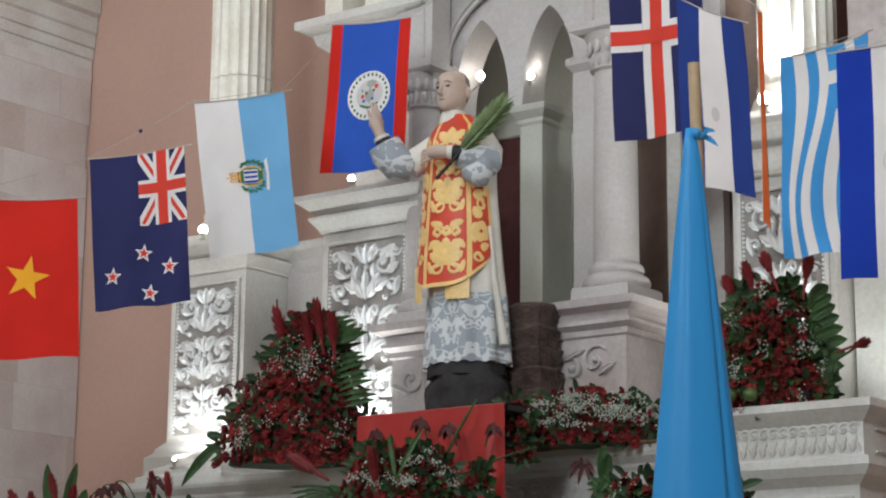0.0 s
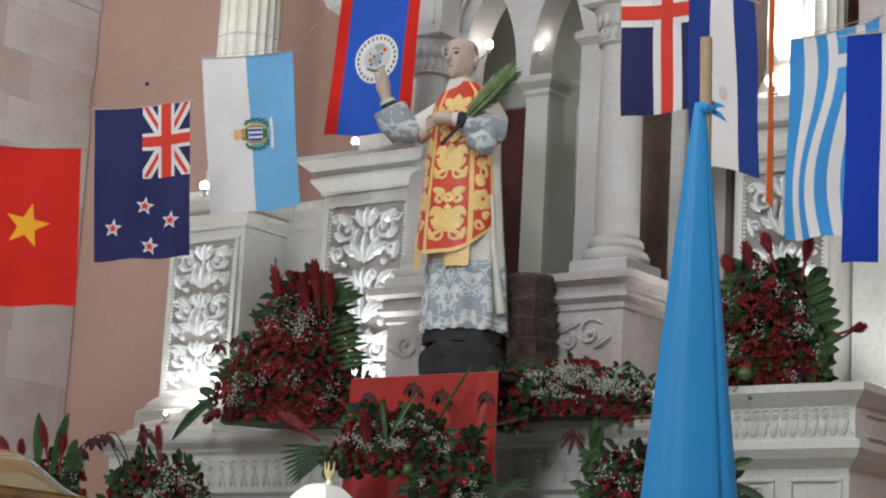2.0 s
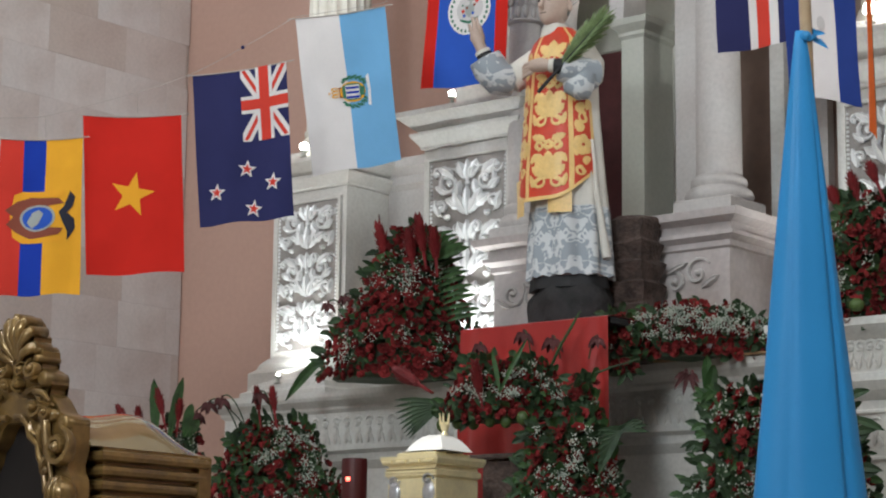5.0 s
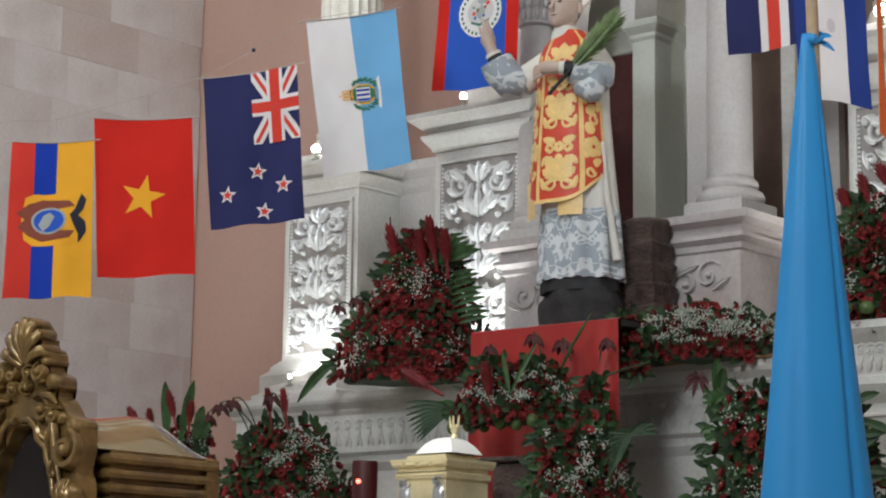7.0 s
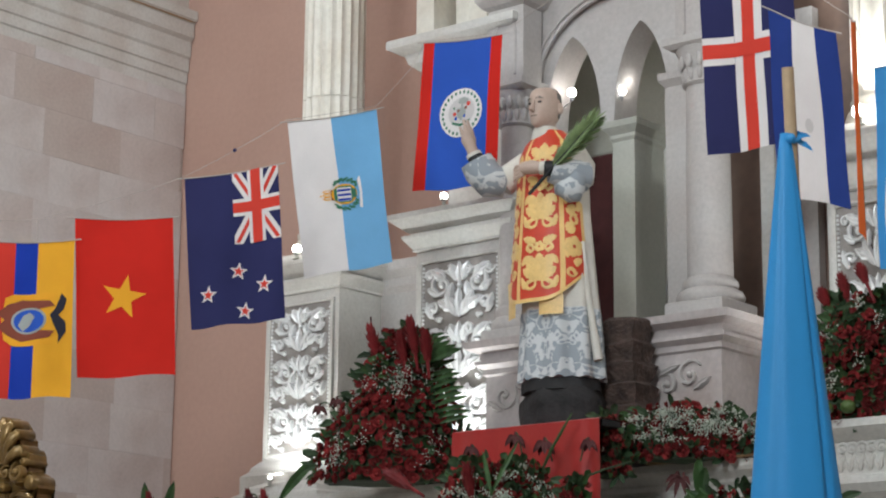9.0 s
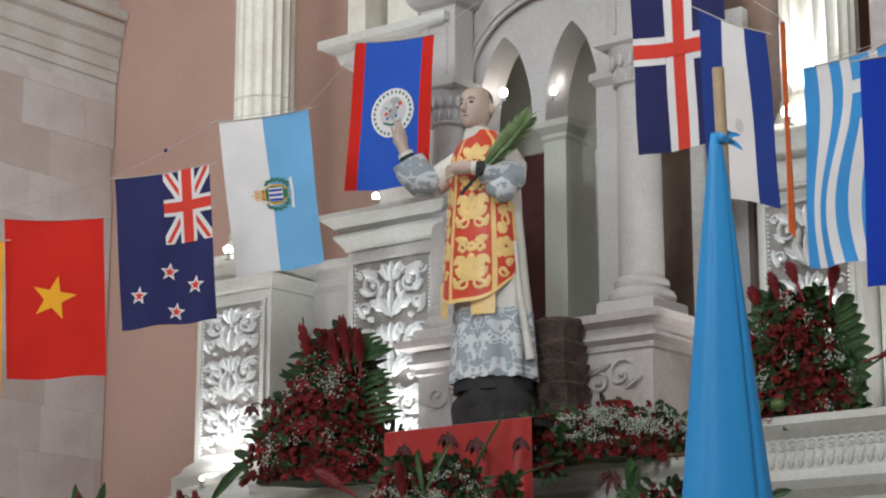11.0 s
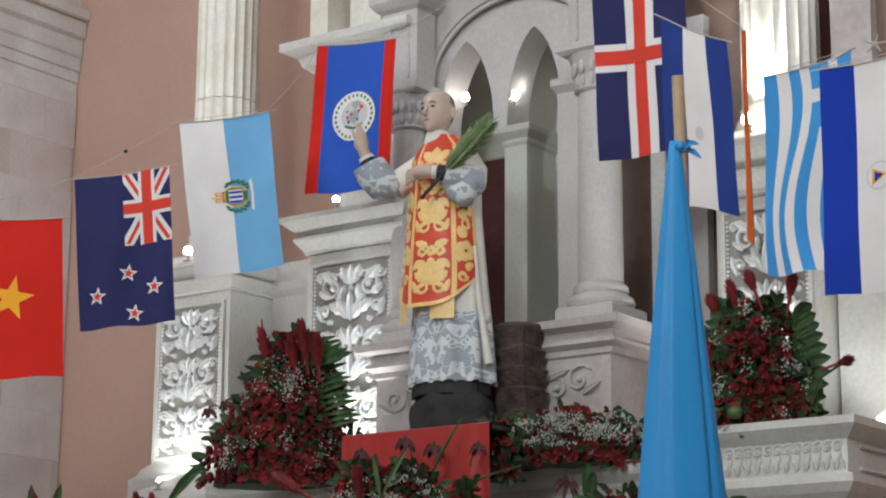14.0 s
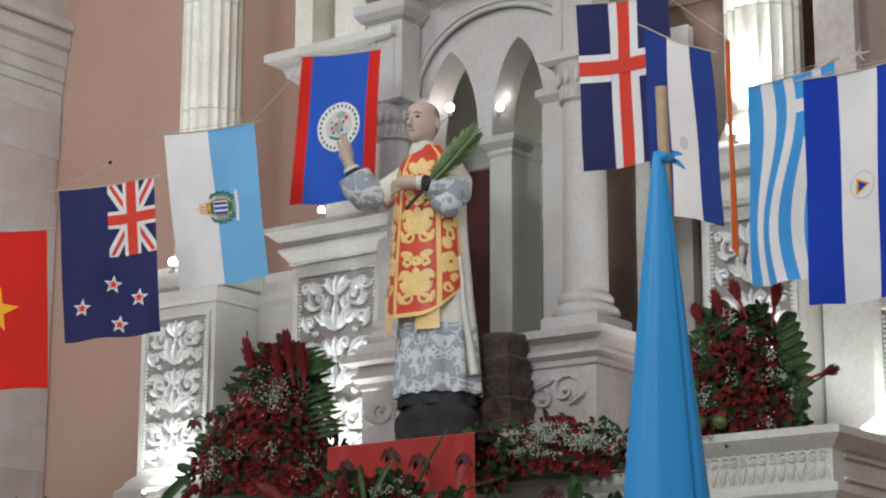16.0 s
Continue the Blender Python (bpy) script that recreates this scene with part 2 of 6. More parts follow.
def part(name, bm, mats, parent=None, label="", smooth=None):
    me = bpy.data.meshes.new(name)
    bmesh.ops.recalc_face_normals(bm, faces=bm.faces) if len(bm.faces) < 60000 else None
    if smooth is not None:
        for f in bm.faces:
            f.smooth = True
    bm.to_mesh(me)
    bm.free()
    for m in mats if isinstance(mats, (list, tuple)) else [mats]:
        me.materials.append(m)
    if smooth:
        me.set_sharp_from_angle(angle=radians(smooth))
    ob = new(name, me)
    if parent is not None:
        ob.parent = parent
        ob.matrix_parent_inverse = Matrix.Translation(parent.location).inverted() if parent.parent is None else Matrix.Identity(4)
    return tagged(ob, label) if label else ob


def thing(name, at, label, category, group="", kind=""):
    ob = new(name)
    ob.location = at
    ob.empty_display_size = 0.1
    return tagged(ob, label, category, group, kind)


def rect_loft(bm, x0, x1, y0, y1, profile, mat=0, back=True):
    """A block whose outline swells and shrinks: profile of (proud, z) from foot to top."""
    rings = []
    for p, z in profile:
        q = p if back else 0
        rings.append([bm.verts.new(c) for c in ((x0 - p, y0 - p, z), (x1 + p, y0 - p, z), (x1 + p, y1 + q, z), (x0 - p, y1 + q, z))])
    for a, b in zip(rings, rings[1:]):
        for i in range(4):
            bm.faces.new((a[i], a[(i + 1) % 4], b[(i + 1) % 4], b[i])).material_index = mat
    bm.faces.new(rings[0][::-1]).material_index = mat
    bm.faces.new(rings[-1]).material_index = mat
    return bm


def box(bm, x0, x1, y0, y1, z0, z1, bevel=0.004, mat=0):
    b = min(bevel, (x1 - x0) / 3, (y1 - y0) / 3, (z1 - z0) / 3)
    return rect_loft(bm, x0 + b, x1 - b, y0 + b, y1 - b, [(0, z0), (b, z0 + b), (b, z1 - b), (0, z1)], mat)


def lathe(bm, cx, cy, profile, n=24, flutes=0, groove=0.0, mat=0):
    rings = []
    for r, z in profile:
        ring = []
        for i in range(n):
            a = 2 * math.pi * i / n
            q = r - (groove * r * abs(math.sin(a * flutes / 2)) if flutes else 0)
            ring.append(bm.verts.new((cx + q * math.cos(a), cy + q * math.sin(a), z)))
        rings.append(ring)
    for a, b in zip(rings, rings[1:]):
        for i in range(n):
            bm.faces.new((a[i], a[(i + 1) % n], b[(i + 1) % n], b[i])).material_index = mat
    bm.faces.new(rings[0][::-1]).material_index = mat
    bm.faces.new(rings[-1]).material_index = mat
    return bm


def tube(bm, path, radii, n=8, mat=0, flat=1.0):
    """A tapering tube along a path; flat squeezes it along y."""
    pts = [Vector(p) for p in path]
    rings = []
    for i, p in enumerate(pts):
        d = (pts[min(i + 1, len(pts) - 1)] - pts[max(i - 1, 0)]).normalized()
        side = d.cross(Vector((0, 1, 0)))
        side = side.normalized() if side.length > 1e-3 else Vector((1, 0, 0))
        up = side.cross(d).normalized()
        r = radii[i] if isinstance(radii, (list, tuple)) else radii
        rings.append([bm.verts.new(p + side * (r * math.cos(2 * math.pi * k / n)) + up * (r * flat * math.sin(2 * math.pi * k / n))) for k in range(n)])
    for a, b in zip(rings, rings[1:]):
        for k in range(n):
            bm.faces.new((a[k], a[(k + 1) % n], b[(k + 1) % n], b[k])).material_index = mat
    bm.faces.new(rings[0][::-1]).material_index = mat
    bm.faces.new(rings[-1]).material_index = mat
    return bm


def ball(bm, c, rx, ry=None, rz=None, u=10, v=7, mat=0):
    ry, rz = ry or rx, rz or rx
    m = Matrix.Translation(c) @ Matrix.Diagonal((rx, ry, rz, 1))
    made = bmesh.ops.create_uvsphere(bm, u_segments=u, v_segments=v, radius=1, matrix=m)
    for vert in made["verts"]:
        for f in vert.link_faces:
            f.material_index = mat
    return bm


def spiral(bm, cx, cz, y, r, turns, start, way, width, mat=0, proud=0.024):
    """A carved scroll on an upright face: a raised band that coils into a knob."""
    path, rad = [], []
    k = max(8, int(turns * 12))
    for i in range(k + 1):
        f = i / k
        a = start + way * turns * 2 * math.pi * f
        q = r * (1 - 0.82 * f)
        path.append((cx + q * math.cos(a), y, cz + q * math.sin(a)))
        rad.append(width * (1 - 0.45 * f) * (0.35 + 0.65 * min(1, 4 * f)))
    tube(bm, path, rad, 6, mat, proud / width)
    ball(bm, (cx, y, cz), width * 1.15, proud * 1.3, width * 1.15, 7, 5, mat)


def leaf_relief(bm, base, tip, width, y, mat=0, proud=0.024):
    """A carved leaf with a raised rib."""
    a, b = Vector((base[0], 0, base[1])), Vector((tip[0], 0, tip[1]))
    d = b - a
    s = Vector((-d.z, 0, d.x)).normalized() * width
    rows = []
    for f, w in ((0, 0.25), (0.2, 0.75), (0.42, 1.0), (0.55, 0.72), (0.72, 0.8), (0.88, 0.42), (1, 0.04)):
        c = a + d * f + Vector((0, y, 0))
        h = proud * (0.5 + math.sin(f * math.pi))
        rows.append([bm.verts.new(c - s * w), bm.verts.new(c - s * w * 0.5 + Vector((0, -h * 0.75, 0))), bm.verts.new(c + Vector((0, -h * 0.55, 0))), bm.verts.new(c + s * w * 0.5 + Vector((0, -h * 0.75, 0))), bm.verts.new(c + s * w)])
    for p, q in zip(rows, rows[1:]):
        for i in range(4):
            bm.faces.new((p[i], p[i + 1], q[i + 1], q[i])).material_index = mat

# ---- the closed hall ----


def slab(name, x0, x1, y0, y1, z0, z1, mat, label, cat):
    return tagged(part(name, box(bmesh.new(), x0, x1, y0, y1, z0, z1, 0.01), mat), label, cat, "", "structure")


slab("floor", -11.9, 8.4, -12.4, 11.2, -0.2, 0.0, FLOOR_STONE, "polished stone floor of the church", "floor")
slab("chancel_floor", -11.48, 8.0, 4.2, 10.8, 0.0, 0.6, FLOOR_STONE, "raised stone floor of the chancel", "floor")
slab("ceiling", -11.9, 8.4, -12.4, 11.2, 11.0, 11.2, PLASTER, "plain cream plastered ceiling", "ceiling")
slab("wall_north", -11.9, 8.4, 10.8, 11.2, 0.0, 11.0, PINK, "salmon pink painted plaster wall behind the altar", "wall")
slab("wall_south", -11.9, 8.4, -12.4, -12.0, 0.0, 11.0, PLASTER, "plain cream plaster wall", "wall")
slab("wall_east", 8.0, 8.4, -12.0, 10.8, 0.0, 11.0, PLASTER, "plain cream plaster wall", "wall")
side_wall = slab("wall_west", -11.88, -11.48, -12.0, 10.8, 0.0, 11.0, JOINT, "pale wall of dressed stone blocks", "wall")
# fixtures added out of view, to go with the fill lights
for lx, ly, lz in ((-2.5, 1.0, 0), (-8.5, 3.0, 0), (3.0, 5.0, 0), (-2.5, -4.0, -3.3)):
    lamp = thing("ceiling_lamp", (lx, ly, 11.0), "round lit lamp added out of view under the ceiling", "lamp", "lamps of the nave")
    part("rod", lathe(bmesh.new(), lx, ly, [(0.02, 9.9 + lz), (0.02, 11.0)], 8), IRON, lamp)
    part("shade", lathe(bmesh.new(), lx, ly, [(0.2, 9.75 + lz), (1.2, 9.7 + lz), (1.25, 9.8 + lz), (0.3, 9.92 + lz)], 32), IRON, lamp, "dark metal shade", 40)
    part("disc", lathe(bmesh.new(), lx, ly, [(1.1, 9.66 + lz), (1.12, 9.68 + lz)], 32), UNSEEN_LAMP, lamp, "glowing white disc")

# cornice of the side wall, in four receding bands
bm = bmesh.new()
prof = [(0.0, 6.42), (0.012, 6.43), (0.012, 6.52), (0.026, 6.53), (0.026, 6.61), (0.04, 6.62), (0.04, 6.72), (0.055, 6.74), (0.055, 6.86), (0.085, 6.89), (0.085, 7.0), (0.12, 7.03), (0.12, 7.1)]
rows = [[bm.verts.new((-11.48 + p, y, z)) for p, z in prof] for y in (2.0, 10.79)]
for a, b in zip(zip(*rows), list(zip(*rows))[1:]):
    bm.faces.new((a[0], a[1], b[1], b[0]))
tagged(part("trim", bm, STONE), "stepped pale stone cornice along the side wall", "cornice", "", "structure")
tagged(part("trim", box(bmesh.new(), -11.41, -11.375, 2.0, 10.78, 7.008, 7.024, .003), WOOD_EDGE), "thin brown strip along the cornice", "strip", "", "structure")

# ---- the retable: pedestals, columns, niche ----


def relief_ornament(bm, x0, x1, z0, z1, y, mat=0, rows=3):
    """Scrolls and leaves, alike on both sides of the middle."""
    cx, w, h = (x0 + x1) / 2, x1 - x0, z1 - z0
    step = h / rows
    for r in range(rows):
        zc = z0 + step * (r + 0.5)
        for s in (-1, 1):
            way = s if r % 2 else -s
            spiral(bm, cx + s * w * 0.25, zc + step * 0.12, y, w * 0.17, 1.35, math.pi / 2 + s * 0.9, way, w * 0.036, mat)
            spiral(bm, cx + s * w * 0.36, zc - step * 0.27, y, w * 0.10, 1.2, -math.pi / 2, -way, w * 0.031, mat)
            leaf_relief(bm, (cx + s * w * 0.03, zc - step * 0.42), (cx + s * w * 0.20, zc - step * 0.02), w * 0.078, y, mat, 0.028)
            leaf_relief(bm, (cx + s * w * 0.10, zc - step * 0.3), (cx + s * w * 0.31, zc - step * 0.13), w * 0.072, y, mat, 0.028)
            leaf_relief(bm, (cx + s * w * 0.2, zc + step * 0.22), (cx + s * w * 0.42, zc + step * 0.40), w * 0.078, y, mat, 0.028)
            leaf_relief(bm, (cx + s * w * 0.30, zc - step * 0.05), (cx + s * w * 0.45, zc + step * 0.1), w * 0.058, y, mat, 0.028)
            spiral(bm, cx + s * w * 0.42, zc + step * 0.30, y, w * 0.075, 1.1, 0.3, way, w * 0.026, mat)
            spiral(bm, cx + s * w * 0.13, zc + step * 0.34, y, w * 0.07, 1.1, 2.2, -way, w * 0.026, mat)
            leaf_relief(bm, (cx + s * w * 0.40, zc - step * 0.42), (cx + s * w * 0.47, zc - step * 0.12), w * 0.052, y, mat, 0.028)
            leaf_relief(bm, (cx + s * w * 0.14, zc - step * 0.16), (cx + s * w * 0.10, zc + step * 0.14), w * 0.052, y, mat, 0.028)
            leaf_relief(bm, (cx + s * w * 0.24, zc - step * 0.46), (cx + s * w * 0.33, zc - step * 0.44), w * 0.039, y, mat, 0.028)
            leaf_relief(bm, (cx + s * w * 0.04, zc + step * 0.16), (cx + s * w * 0.13, zc + step * 0.46), w * 0.065, y, mat, 0.028)
        leaf_relief(bm, (cx, zc - step * 0.45), (cx, zc + step * 0.06), w * 0.055, y - 0.004, mat, 0.026)
        leaf_relief(bm, (cx, zc + step * 0.1), (cx, zc + step * 0.48), w * 0.05, y - 0.003, mat, 0.024)
        ball(bm, (cx, y, zc + step * 0.08), w * 0.035, 0.02, w * 0.035, 8, 6, mat)


def pier(x0, x1, y0, y1, foot, pz0, pz1, cap, label, foot_z=2.9, rows=3):
    """A square pier with a silvered relief in a beaded frame and a moulded cap."""
    t = thing("pier", ((x0 + x1) / 2, (y0 + y1) / 2, foot_z), label, "pier", "piers of the retable")
    part("shaft", box(bmesh.new(), x0, x1, y0, y1, foot, pz1 + 0.06), STONE, t)
    part("plinth", rect_loft(bmesh.new(), x0, x1, y0, y1, [(0.10, foot_z), (0.10, foot - 0.09), (0.06, foot - 0.06), (0.05, foot - 0.03), (0.01, foot + 0.01)]), STONE, t)
    a = pz1 + 0.06
    part("cap_moulding", rect_loft(bmesh.new(), x0, x1, y0, y1, [(p, a + q * (cap - a)) for p, q in ((0, 0), (.018, .03), (.018, .09), (.065, .36), (.07, .43), (.03, .45), (.03, .52), (.045, .55), (.12, .84), (.13, .86), (.13, 1))]), STONE, t)
    px0, px1 = x0 + 0.035, x1 - 0.035
    # ground set darker than the relief in front of it
    part("panel_ground", box(bmesh.new(), px0, px1, y0 - 0.006, y0 + 0.02, pz0, pz1, 0.002), SILVER_BACK, t, "dull, darker silvered ground")
    bm = bmesh.new()
    for b in ((px0, px0 + 0.022, pz0, pz1), (px1 - 0.022, px1, pz0, pz1), (px0 + 0.022, px1 - 0.022, pz0, pz0 + 0.022), (px0 + 0.022, px1 - 0.022, pz1 - 0.022, pz1)):
        box(bm, b[0], b[1], y0 - 0.022, y0 - 0.004, b[2], b[3], 0.006)
    part("panel_frame", bm, STONE, t)
    k = int((pz1 - pz0 - 0.06) / 0.024)
    for bx in (px0 + 0.032, px1 - 0.032):
        bm = bmesh.new()
        for i in range(k):
            ball(bm, (bx, y0 - 0.012, pz0 + 0.04 + i * 0.024), 0.009, u=6, v=4)
        tagged(part("beading", bm, SILVER, t), kind="stuff")
    bm = bmesh.new()
    relief_ornament(bm, px0 + 0.045, px1 - 0.045, pz0 + 0.03, pz1 - 0.03, y0 - 0.012, 0, rows)
    tagged(part("relief", bm, SILVER, t, "bright silvered leaf and scroll relief", 50), kind="stuff")
    return t


pier(-9.35, -8.715, 9.6, 10.25, 3.27, 3.30, 4.29, 4.54, "pale stone pier with a silvered relief lit from its foot")
pier(-7.86, -7.17, 9.34, 9.8, 3.15, 3.2, 4.345, 4.63, "pale stone pier with silvered relief beside the niche")
pier(-5.21, -4.62, 9.56, 10.2, 3.1, 3.2, 4.335, 4.69, "pale stone pier with a silvered relief under a lit column")
pier(-4.14, -3.5, 9.3, 10.2, 3.15, 3.2, 3.70, 4.1, "low pale stone pier with a silvered relief", rows=2)

# recesses and pilasters between the piers
def stone_block(name, x0, x1, y0, y1, prof, mat, label, cat, kind="structure", group=""):
    return tagged(part(name, rect_loft(bmesh.new(), x0, x1, y0, y1, prof), mat), label, cat, group, kind)


stone_block("trim", -8.71, -7.87, 10.0, 10.79, [(0, 2.9), (0, 4.36), (0.03, 4.40), (0.03, 4.45), (0.08, 4.5), (0.08, 4.56)], STONE_ROSE, "recessed rosy stone wall between two piers", "wall")
stone_block("trim", -4.60, -4.142, 9.72, 10.2, [(0, 2.9), (0, 4.12)], STONE, "plain pale stone pilaster", "pilaster")
stone_block("trim", -4.60, -4.367, 9.75, 9.82, [(0, 4.124), (0.0, 7.5)], STONE_WORN, "tan stone wall over a pilaster", "wall")
stone_block("trim", -4.60, -4.16, 9.824, 10.2, [(0, 4.124), (0.0, 7.5)], BROWN, "dark brown marble beside a tan wall", "wall")
stone_block("trim", -4.10, -3.85, 10.0, 10.79, [(0, 4.1), (0, 8)], PINK, "tan painted wall strip", "wall")
stone_block("trim", -3.82, -3.5, 10.05, 10.79, [(0, 4.1), (0, 8)], BROWN, "dark brown marble strip", "wall")
stone_block("trim", -3.48, -2.9, 9.95, 10.79, [(0, 2.9), (0, 8)], STONE, "pale stone pilaster at the edge", "pilaster")


def fluted_column(cx, cy, r, z0, z1, label):
    t = thing("fluted_column", (cx, cy, z0), label, "column", "fluted columns")
    part("plinth", rect_loft(bmesh.new(), cx - r * 1.15, cx + r * 1.15, cy - r * 1.15, cy + r * 1.15, [(0, z0), (0, z0 + 0.09)]), STONE, t)
    part("base", lathe(bmesh.new(), cx, cy, [(r * 1.12, z0 + 0.09), (r * 1.2, z0 + 0.13), (r * 1.12, z0 + 0.18), (r * 1.02, z0 + 0.2), (r * 1.05, z0 + 0.24)], 36), MARBLE, t, smooth=50)
    joints = [z0 + 0.24, z0 + 0.85, 5.70, 6.45, 7.3, z1]
    for a, b in zip(joints, joints[1:]):
        if b > a:
            part("drum", lathe(bmesh.new(), cx, cy, [(r * 0.99, a + 0.002), (r, a + 0.008), (r, b - 0.008), (r * 0.99, b - 0.002)], 120, 20, 0.075), MARBLE, t, smooth=30)
    return t


fluted_column(-9.06, 9.88, 0.208, 4.54, 9.0, "white fluted marble column with a stained drum")
fluted_column(-4.95, 9.85, 0.217, 4.69, 9.0, "white fluted marble column brightly lit from its foot")

# shaft above the pier beside the niche, on a corbel
t = thing("corbel_shaft", (-7.75, 9.6, 4.63), "pale stone pilaster on a moulded corbel", "pilaster")
part("core", box(bmesh.new(), -7.75, -7.2, 9.5, 9.62, 4.63, 5.47), STONE, t)
part("corbel", rect_loft(bmesh.new(), -7.75, -7.33, 9.5, 9.62, [(0.0, 5.40), (0.03, 5.44), (0.05, 5.5), (0.13, 5.56), (0.18, 5.60), (0.20, 5.66), (0.28, 5.69), (0.28, 5.74)], back=False), STONE, t)
for x0, x1, y0 in ((-7.98, -7.84, 9.45), (-7.80, -7.60, 9.62), (-7.56, -7.42, 9.45), (-7.38, -7.27, 9.45)):
    part("fillet", box(bmesh.new(), x0, x1, y0, 9.7, 5.742, 8.5, 0.015), MARBLE, t)

# the pedestal under the niche
t = thing("niche_pedestal", (-6.4, 9.6, 2.95), "rosy stone pedestal with worn relief below the niche", "pedestal")
part("die", box(bmesh.new(), -7.19, -5.64, 9.17, 9.95, 2.95, 3.58), STONE_WORN, t)
part("cornice", rect_loft(bmesh.new(), -7.19, -5.64, 9.17, 9.95, [(0.0, 3.56), (0.015, 3.57), (0.015, 3.60), (0.05, 3.625), (0.05, 3.645), (0.025, 3.65), (0.03, 3.69), (0.09, 3.715), (0.10, 3.755)]), STONE_WORN, t)
for ax, s in ((-5.83, 1), (-7.05, -1)):
    bm = bmesh.new()
    spiral(bm, ax, 3.44, 9.165, 0.085, 1.1, 0.6, s, 0.016)
    spiral(bm, ax - s * 0.14, 3.40, 9.165, 0.06, 1.2, 2.0, -s, 0.014)
    leaf_relief(bm, (ax - s * 0.2, 3.45), (ax - s * 0.06, 3.5), 0.022, 9.168)
    leaf_relief(bm, (ax + s * 0.02, 3.36), (ax + s * 0.13, 3.42), 0.024, 9.168)
    part("carving", bm, STONE_ROSE, t, smooth=50)


def niche_column(cx, cy, r, label):
    t = thing("niche_column", (cx, cy, 3.755), label, "column", "columns of the niche")
    part("plinth", rect_loft(bmesh.new(), cx - r * 1.35, cx + r * 1.35, cy - r * 1.35, cy + r * 1.35, [(0.01, 3.755), (0.01, 3.84), (0.0, 3.85)]), STONE_ROSE, t)
    part("base", lathe(bmesh.new(), cx, cy, [(r * 1.4, 3.85), (r * 1.5, 3.875), (r * 1.4, 3.905), (r * 1.15, 3.925), (r * 1.22, 3.95), (r * 1.18, 3.97), (r, 3.99)], 28), STONE_ROSE, t, smooth=50)
    part("shaft", lathe(bmesh.new(), cx, cy, [(r, 3.99), (r * 0.98, 4.5), (r * 0.92, 5.06)], 28), STONE_ROSE, t, smooth=50)
    bm = lathe(bmesh.new(), cx, cy, [(r * 0.98, 5.06), (r * 1.1, 5.075), (r * 0.95, 5.09), (r * 1.0, 5.18), (r * 1.35, 5.27), (r * 1.2, 5.28)], 28)
    for i in range(14):
        a = i * math.pi / 7
        for z, q in ((5.13, .97), (5.20, 1.12)):
            ball(bm, (cx + r * q * math.cos(a + z * 7), cy + r * q * math.sin(a + z * 7), z), 0.017, 0.017, 0.045, 6, 5)
    part("capital", bm, STONE_ROSE, t, "leafy carved capital", 60)
    part("abacus", rect_loft(bmesh.new(), cx - r * 1.2, cx + r * 1.2, cy - r * 1.2, cy + r * 1.2, [(0.0, 5.27), (0.03, 5.29), (0.03, 5.33)]), STONE_ROSE, t)
    return t


niche_column(-5.827, 9.38, 0.125, "smooth rosy stone column at the niche")
niche_column(-7.138, 9.38, 0.10, "smooth rosy stone column at the niche")
stone_block("trim", -6.127, -5.97, 9.42, 9.6, [(0, 3.75), (0, 5.13), (0.03, 5.17), (0.03, 5.21)], STONE_ROSE, "square rosy stone jamb behind the column", "pilaster")

# arched screen: outer moulded arch, twin pointed openings and a square pier between them
t = thing("niche_screen", (-6.45, 9.75, 3.755), "carved stone screen with twin pointed arches", "niche")


def arch_wall(bm, x0, x1, z0, z1, y0, y1, holes, n=14):
    """An upright wall with pointed or round-headed openings; holes: (left, right, spring, apex, pointed)."""
    cols = []
    def head(u, hole):
        l, r, s, a, pointed = hole
        f = (u - l) / (r - l)
        q = 2 * min(f, 1 - f)
        return s + (a - s) * (math.sqrt(1 - (1 - .74 * q) ** 2) / math.sqrt(1 - .26 ** 2) if pointed else math.sqrt(max(0, 1 - (1 - q) ** 2)))
    xs = {x0, x1}
    for h in holes:
        xs |= {h[0] + (h[1] - h[0]) * i / (2 * n) for i in range(2 * n + 1)}
    xs = sorted(xs)
    for a, b in zip(xs, xs[1:]):
        mid = (a + b) / 2
        hole = next((h for h in holes if h[0] < mid < h[1]), None)
        la, lb = (head(a, hole), head(b, hole)) if hole else (z0, z0)
        v = [bm.verts.new((x, y, z)) for y in (y0, y1) for x, z in ((a, la), (b, lb), (b, z1), (a, z1))]
        bm.faces.new(v[:4])
        bm.faces.new(v[7:3:-1])
        bm.faces.new((v[0], v[4], v[5], v[1]))
    bmesh.ops.remove_doubles(bm, verts=bm.verts, dist=1e-5)
    return bm


part("tympanum", arch_wall(bmesh.new(), -7.2, -5.88, 5.01, 6.0, 9.5, 9.72, [(-7.02, -6.615, 5.01, 5.60, True), (-6.53, -6.15, 5.01, 5.60, True)]), STONE_ROSE, t)
part("front_arch", arch_wall(bmesh.new(), -7.25, -5.72, 5.33, 5.96, 9.472, 9.496, [(-7.05, -5.88, 5.33, 5.80, False)]), STONE_ROSE, t)
bm = bmesh.new()
for rr, w in ((1.0, 0.014), (1.07, 0.010)):
    tube(bm, [(-6.465 + 0.585 * rr * math.cos(a), 9.468, 5.33 + 0.47 * rr * math.sin(a)) for a in [math.pi * i / 28 for i in range(29)]], w, 8)
part("arch_moulding", bm, STONE_ROSE, t, smooth=60)
bm = box(bmesh.new(), -6.54, -6.39, 9.5, 9.8, 3.755, 4.92, 0.012)
part("centre_pier", bm, STONE_GREY, t, "greenish grey square pier")
